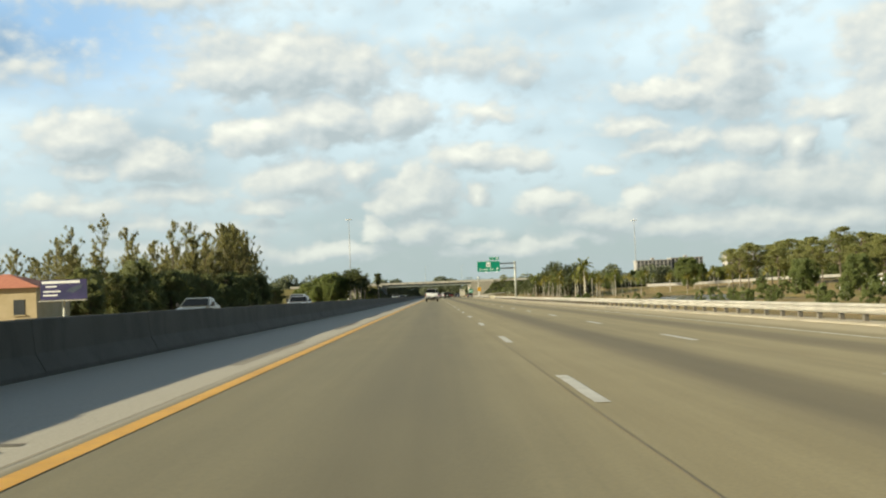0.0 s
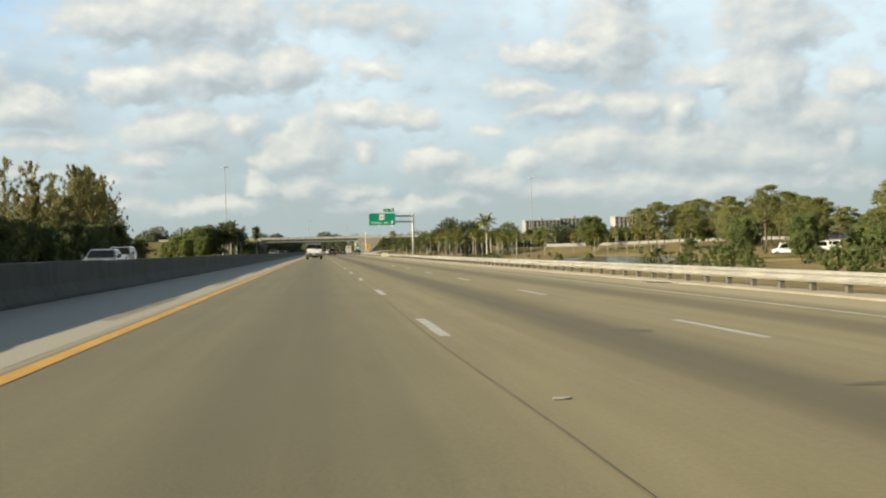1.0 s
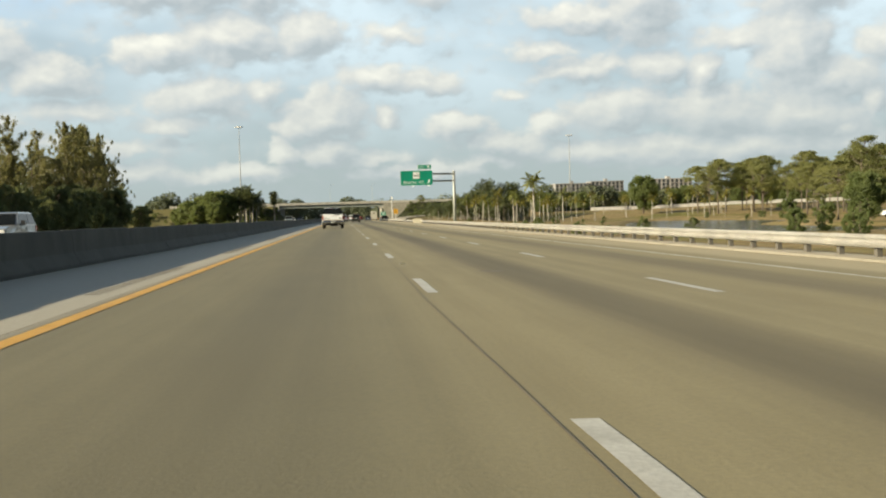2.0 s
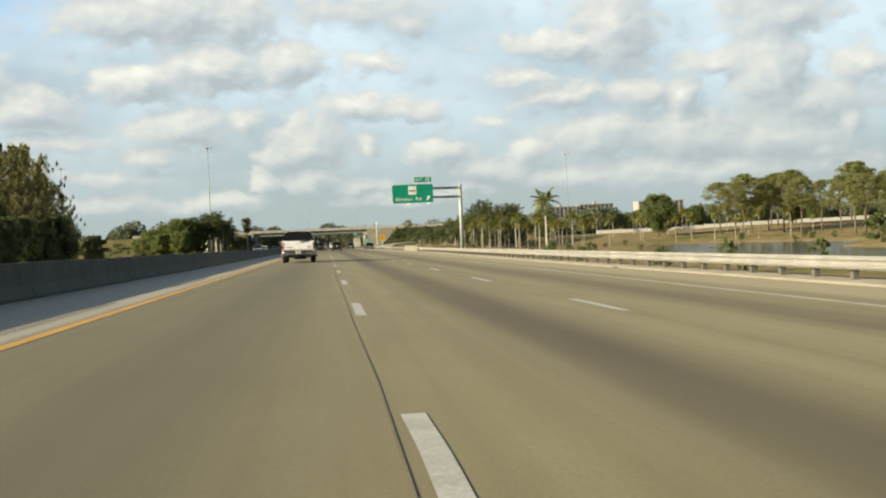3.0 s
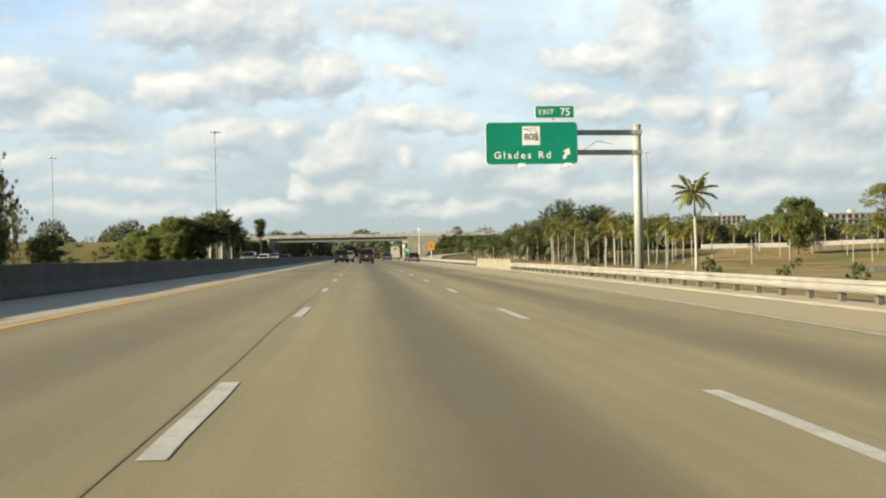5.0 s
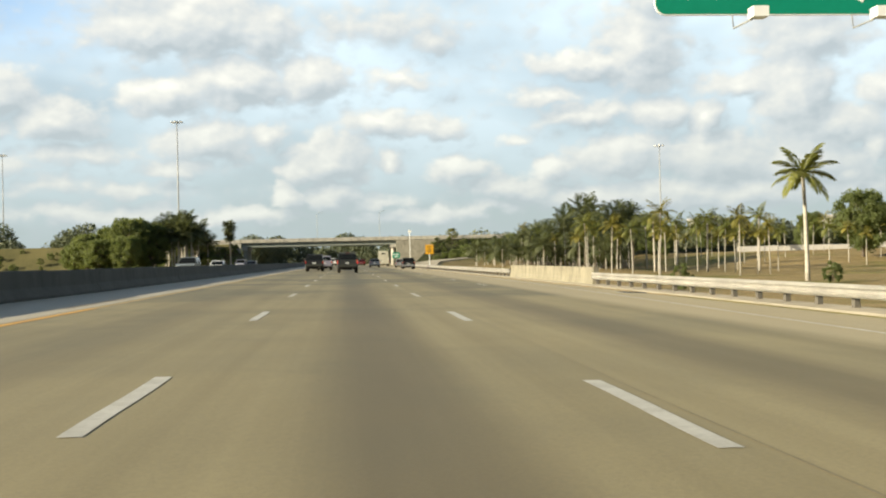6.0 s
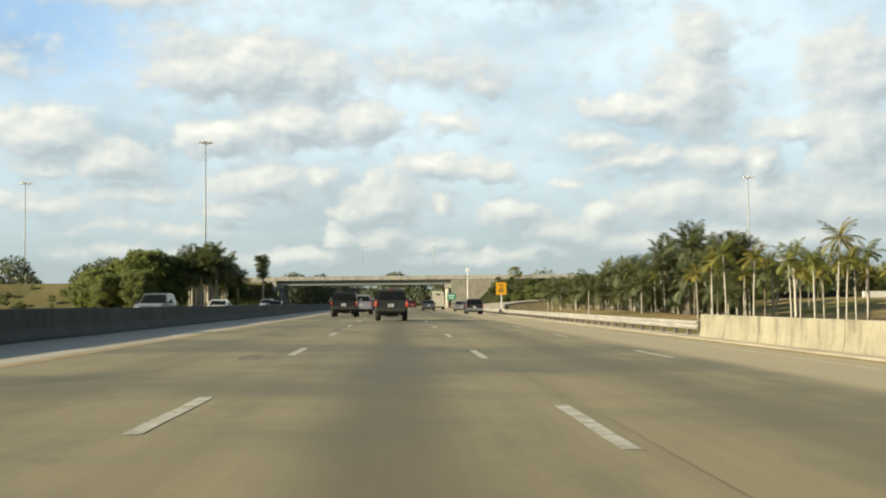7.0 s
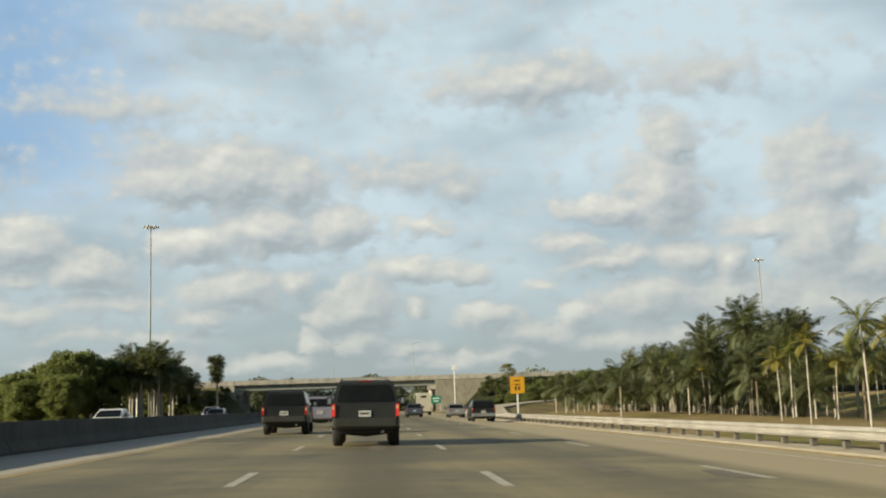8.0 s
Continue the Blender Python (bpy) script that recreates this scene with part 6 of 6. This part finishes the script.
# shrubs by the pond and rail
spots = [(43.5, 247), (50, 290), (30, 232), (60, 312)] + scatter(12, 86, 100, 250, 330, 3) + scatter(14, 20, 40, 120, 300, 6)
for i, (x, y) in enumerate(spots):
    ob = plant("shrub", SHRUB[i % 3], pose(0, 0, 0), "low yellow-green shrub in rough grass", "shrub", "shrubs")
    scaled(ob, stand(x, y, 0.3 + 0.4 * rng.random() ** 2))

for i, (x, y) in enumerate(scatter(60, 36, 76, 95, 166, 2.8) + [(70.5, 231), (72, 222), (69, 205)]):
    ob = plant("shrub", SHRUB[i % 3], pose(0, 0, 0), "olive scrub bush in dry grass before the wood", "shrub", "scrub")
    scaled(ob, stand(x, y, 0.45 + 0.45 * rng.random() + (0.7 if x > 66 else 0)))

# casuarinas on the left: spindly, with feathery tufts on rising branches
def casuarina_meshes(seed, height, branches, low, spread, tuft):
    r = random.Random(seed)
    bm = bmesh.new()
    bend = []
    for i in range(9):
        k = i / 8
        bend.append(Vector((0.03 * height * k * math.sin(2.2 * k + seed), 0.02 * height * k * math.cos(3 * k + seed), -0.5 + (height * 0.97 + 0.5) * k)))
    tube(bm, bend, [0.011 * height * (1 - 0.11 * i) for i in range(9)], 7)
    pts = []
    for j in range(branches):
        f = low + (1 - low) * ((j + r.random()) / branches)
        k = min(7, int(f * 8))
        foot = bend[k].lerp(bend[k + 1], f * 8 - k)
        reach = height * (0.03 + spread * (1 - f) ** 0.7) * r.choice((0.3, 0.7, 1.0, 1.5))
        a = r.uniform(0, 2 * math.pi)
        rise = reach * r.uniform(0.5, 1.1)
        tip = foot + Vector((math.cos(a) * reach, math.sin(a) * reach, rise))
        mid = foot.lerp(tip, 0.5) - Vector((0, 0, 0.12 * reach))
        tube(bm, [foot, mid, tip], [0.0035 * height * (1.1 - f), 0.002 * height, 0.001 * height], 4)
        for w in (0.45, 0.8, 1.05):
            if r.random() < 0.22:
                continue
            at = mid.lerp(tip, (w - 0.5) * 2) if w > 0.5 else foot.lerp(mid, w * 2)
            n = int(3.4 * tuft * r.uniform(0.5, 1.3))
            g = rng.normal(size=(n, 3)) * np.array((0.5, 0.5, 0.75)) * height * r.uniform(0.011, 0.021)
            pts.append(g + np.array(at))
    wood = bpy.data.meshes.new("trunk")
    bm.to_mesh(wood)
    bm.free()
    wood.materials.append(BARK)
    wood.shade_smooth()
    c = np.concatenate(pts)
    a, b = random_axes(len(c), 0.16, 0.034, 0.5)
    return wood, leaf_mesh("crown", c, a, b, CASU)


SPINDLY = [casuarina_meshes(200 + i, 20.0, 40, 0.2, 0.14, 30) for i in range(4)]
FULLER = [casuarina_meshes(210 + i, 18.0, 84, 0.10, 0.24, 36) for i in range(4)]
TALL = [(-67, 181.5, 14.5), (-69, 194.6, 17), (-70, 199, 14), (-68, 210.7, 20), (-67, 225, 19), (-70, 238, 18), (-66, 259, 22.6), (-69, 264, 17), (-68, 291, 24.8), (-66, 297, 20), (-69, 313, 23.5), (-68, 332, 24.5), (-66, 341, 21), (-67, 352, 19), (-68, 369, 23)]
for i, (x, y, h) in enumerate(TALL):
    ob = plant("casuarina_tree", SPINDLY[i % 4], pose(0, 0, 0), "tall spindly casuarina with feathery tufts", "tree", "casuarinas")
    k = h / 20.0
    scaled(ob, Matrix.Translation((x, y, land_z(x, y))) @ Matrix.Rotation(i * 1.3, 4, "Z") @ Matrix.Diagonal((k, k, k, 1)))
for i, (x, y, h) in enumerate([(-66, 328, 21), (-64, 335, 24), (-69, 340, 25.5), (-63, 345, 21), (-67, 351, 24), (-71, 357, 26), (-65, 360, 20), (-68, 366, 24.5), (-72, 371, 27), (-65, 374, 17), (-70, 378, 20), (-66, 384, 12)]):
    ob = plant("casuarina_tree", FULLER[i % 4], pose(0, 0, 0), "tall full casuarina at the end of the stand", "tree", "casuarinas")
    k = h / 16.8
    scaled(ob, Matrix.Translation((x, y, land_z(x, y))) @ Matrix.Rotation(i * 1.7, 4, "Z") @ Matrix.Diagonal((k * 0.85, k * 0.85, k, 1)))
for i, (x, y) in enumerate(scatter(22, -80, -66, 280, 372, 4.0) + scatter(34, -76, -60, 174, 284, 3.2)):
    ob = plant("casuarina_tree", FULLER[i % 4], pose(0, 0, 0), "feathery olive casuarina in a dense stand", "tree", "casuarinas")
    scaled(ob, stand(x, y, (0.72 + 0.42 * rng.random()) if y > 280 else (0.45 + 0.25 * rng.random())))
THICK = [tree_meshes("broad", 230 + i, 9.0, UNDER, 110, 170, (0.19, 0.08), 0.3, lambda f: 0.40 * math.sin(math.pi * (0.16 + 0.76 * f)) ** 0.6, 0.2, 0.05) for i in range(3)]
for i, (x, y) in enumerate(scatter(46, -66, -58, 172, 386, 3.2)):
    ob = plant("tree", THICK[i % 3], pose(0, 0, 0), "dark leafy undergrowth tree below the casuarinas", "tree", "undergrowth")
    scaled(ob, stand(x, y, (0.6 + 0.5 * rng.random()) * (1.0 + 0.15 * smooth_step(270, 330, y) - 0.45 * smooth_step(360, 386, y))))
# the broad bush further on
for x, y, s in ((-46.5, 450, 1.12), (-51, 455, 1.0), (-42, 452, 1.0), (-56, 452, 0.84), (-60, 456, 0.6), (-45, 440, 0.7), (-51, 442, 0.68)):
    ob = plant("tree", ROUND[int(abs(x)) % 3], pose(0, 0, 0), "broad olive green bushy tree", "tree", "bushy trees")
    scaled(ob, stand(x, y, s))
for i, (x, y) in enumerate(scatter(8, -44, -33, 400, 442, 3.4)):
    ob = plant("shrub", SHRUB[i % 3], pose(0, 0, 0), "green shrub beyond the opposite lanes", "shrub", "shrubs")
    scaled(ob, stand(x, y, 0.4 + 0.4 * rng.random()))


def far_belt(y, x0, x1, height, count, label, base=-0.6):
    """A distant wood: overlapping crowns made of large leaves."""
    pts = []
    n = int(abs(x1 - x0) / 7)
    for i in range(n):
        x = x0 + (x1 - x0) * (i + rng.random()) / n
        h = height * (0.55 + 0.55 * rng.random())
        w = 4 + 4 * rng.random()
        yy = y + 25 * (rng.random() - 0.5)
        leaves = count * 2
        q = rng.normal(size=(leaves, 3))
        q /= np.linalg.norm(q, axis=1)[:, None]
        q *= rng.random((leaves, 1)) ** 0.35
        q = q * np.array((w, w, h * 0.5)) + np.array((x, yy, base + h * 0.5))
        pts.append(q)
    c = np.concatenate(pts)
    c[:, 2] = np.maximum(c[:, 2], base)
    a, b = random_axes(len(c), 0.44, 0.22)
    ob = new("far_wood", leaf_mesh("far_wood", c, a, b, FARLEAF))
    tagged(ob, label, "wood", kind="stuff")


far_belt(620, -90, 110, 12, 1500, "dark trees beyond the overpass")
far_belt(560, 30, 420, 11, 420, "distant dark tree line behind the palms")
far_belt(650, -420, 700, 12, 160, "distant tree line along the horizon")
far_belt(900, -900, 1100, 15, 120, "distant hazy woods at the horizon")
far_belt(535, -150, -40, 15, 1300, "low dark trees behind a grassy bank")
far_belt(545, -300, -140, 16, 700, "low distant trees behind a grassy bank")
far_belt(476, 72, 420, 9.4, 750, "dark trees before the approach embankment", 2.2)
far_belt(540, 220, 460, 13, 200, "dark woods beyond the pines")


# ---- buildings ----
def apartment_block(x0, x1, y, z1, floors, bays, wall, label):
    ob = thing("apartment_block", pose(0, y, 0), label, "building", "apartment blocks")
    part("wall", one_box(x0, x1, 0, 18, -1, z1), wall, ob)
    part("roof", one_box(x0 - 0.4, x1 + 0.4, -0.4, 18.4, z1, z1 + 0.9), wall, ob)
    part("stair_tower", one_box(x0 + (x1 - x0) * 0.45, x0 + (x1 - x0) * 0.53, 4, 10, z1 + 0.9, z1 + 3.2), wall, ob)
    bm = bmesh.new()
    w, h = (x1 - x0) / bays, z1 / floors
    box(bm, -w * 0.27, w * 0.27, -0.15, 0.1, -h * 0.42, h * 0.44)
    me = bpy.data.meshes.new("window")
    bm.to_mesh(me)
    bm.free()
    me.materials.append(WINDOWDARK)
    bm = bmesh.new()
    box(bm, -w * 0.42, w * 0.42, -1.3, -0.01, -h * 0.5, -h * 0.36)
    slab = bpy.data.meshes.new("balcony")
    bm.to_mesh(slab)
    bm.free()
    slab.materials.append(wall)
    for i in range(bays):
        for j in range(floors):
            at = Matrix.Translation((x0 + w * (i + 0.5), 0, h * (j + 0.55)))
            shared("window", me, ob, at)
            if i % 2:
                shared("balcony", slab, ob, at)


apartment_block(213, 250, 1125, 28.4, 8, 9, TOWERWALL, "grey apartment block above distant trees")
apartment_block(252, 286, 1135, 30.2, 8, 8, TOWERWALL, "brownish apartment block above distant trees")
apartment_block(311, 357, 1132, 31, 8, 10, TOWERPALE, "pale apartment block beyond the woods")
apartment_block(330, 372, 900, 24, 6, 9, TOWERPALE, "white apartment block behind the pines")

wall_far = structure(new("boundary_wall"), "long low white wall beyond the grassland", "wall")
for i in range(32):
    x = 84 + 7 * i
    foot = min(land_z(x, 426), land_z(x + 7, 426))
    part("wall_panel", one_box(x, x + 6.9, 426, 426.4, foot - 0.3, foot + 1.15 + 0.08 * math.sin(i * 1.7)), FENCEWHITE, wall_far)

villa = thing("building", pose(-66, 158, -0.7), "cream stucco building with a terracotta hipped roof", "building")
part("wall", one_box(-7, 7, -7, 7, 0, 5.1), STUCCO, villa)
bm = bmesh.new()
lo = [bm.verts.new(p) for p in ((-7.7, -7.7, 5.1), (7.7, -7.7, 5.1), (7.7, 7.7, 5.1), (-7.7, 7.7, 5.1))]
hi = [bm.verts.new(p) for p in ((-0.4, 0, 7.4), (0.4, 0, 7.4))]
for f in ((lo[0], lo[1], hi[1], hi[0]), (lo[1], lo[2], hi[1]), (lo[2], lo[3], hi[0], hi[1]), (lo[3], lo[0], hi[0]), lo[::-1]):
    bm.faces.new(f)
part("roof", bm, ROOFTILE, villa, "terracotta hipped roof")
for x in (-4.5, 0, 4.5):
    win = part("window", one_box(x - 0.8, x + 0.8, -7.06, -6.98, 1.2, 3.4), WINDOWDARK, villa)
    part("sill", one_box(x - 0.95, x + 0.95, -7.2, -6.98, 1.05, 1.2), STUCCO, win)

board = thing("billboard", pose(-51.2, 140, -0.7), "dark blue advertising board on a steel post", "billboard")
part("panel", one_box(-3.1, 3.1, -0.12, 0.12, 3.1, 5.75), POSTER, board, "dark blue poster panel")
for a, b, c, d in ((-2.9, 2.2, 5.25, 5.6), (-2.4, -0.9, 4.75, 4.95), (-2.7, -0.4, 4.1, 4.3), (-2.7, -0.8, 3.6, 3.8)):
    part("bar", one_box(a, b, -0.13, -0.115, c, d), WHITE_SIGN, board)
bm = bmesh.new()
prism(bm, [(0.3, 4.2), (1.3, 3.9), (2.3, 4.5), (2.6, 5.1), (1.8, 4.9), (0.9, 4.6)], -0.132, -0.118, "y")
part("poster_shape", bm, BLUE_CAR, board)
part("catwalk", one_box(-3.2, 3.2, -0.9, -0.1, 2.9, 3.0), STEEL, board)
bm = bmesh.new()
tube(bm, [(0, 0.2, -0.3), (0, 0.2, 3.6)], 0.28, 12)
part("post", bm, POLE, board)


# white vans parked among the trees
for x, y, turn in ((95, 243, 70), (102, 250, 75), (109, 258, 80), (117, 268, 74)):
    vehicle("van", pose(x, y, land_z(x, y) + 0.12, 0, 0, turn), "white van parked among the trees", "van", WHITE_CAR, L=5.4, W=2.0, H=2.4, belt=1.3, sill=0.4, wheel=0.36, axles=(-1.6, 1.7), cab=(-2.6, 1.6, -2.55, 1.1), nose=1.15, glass_rows=2, lamp=(0.85, 1.2), group="parked vans")
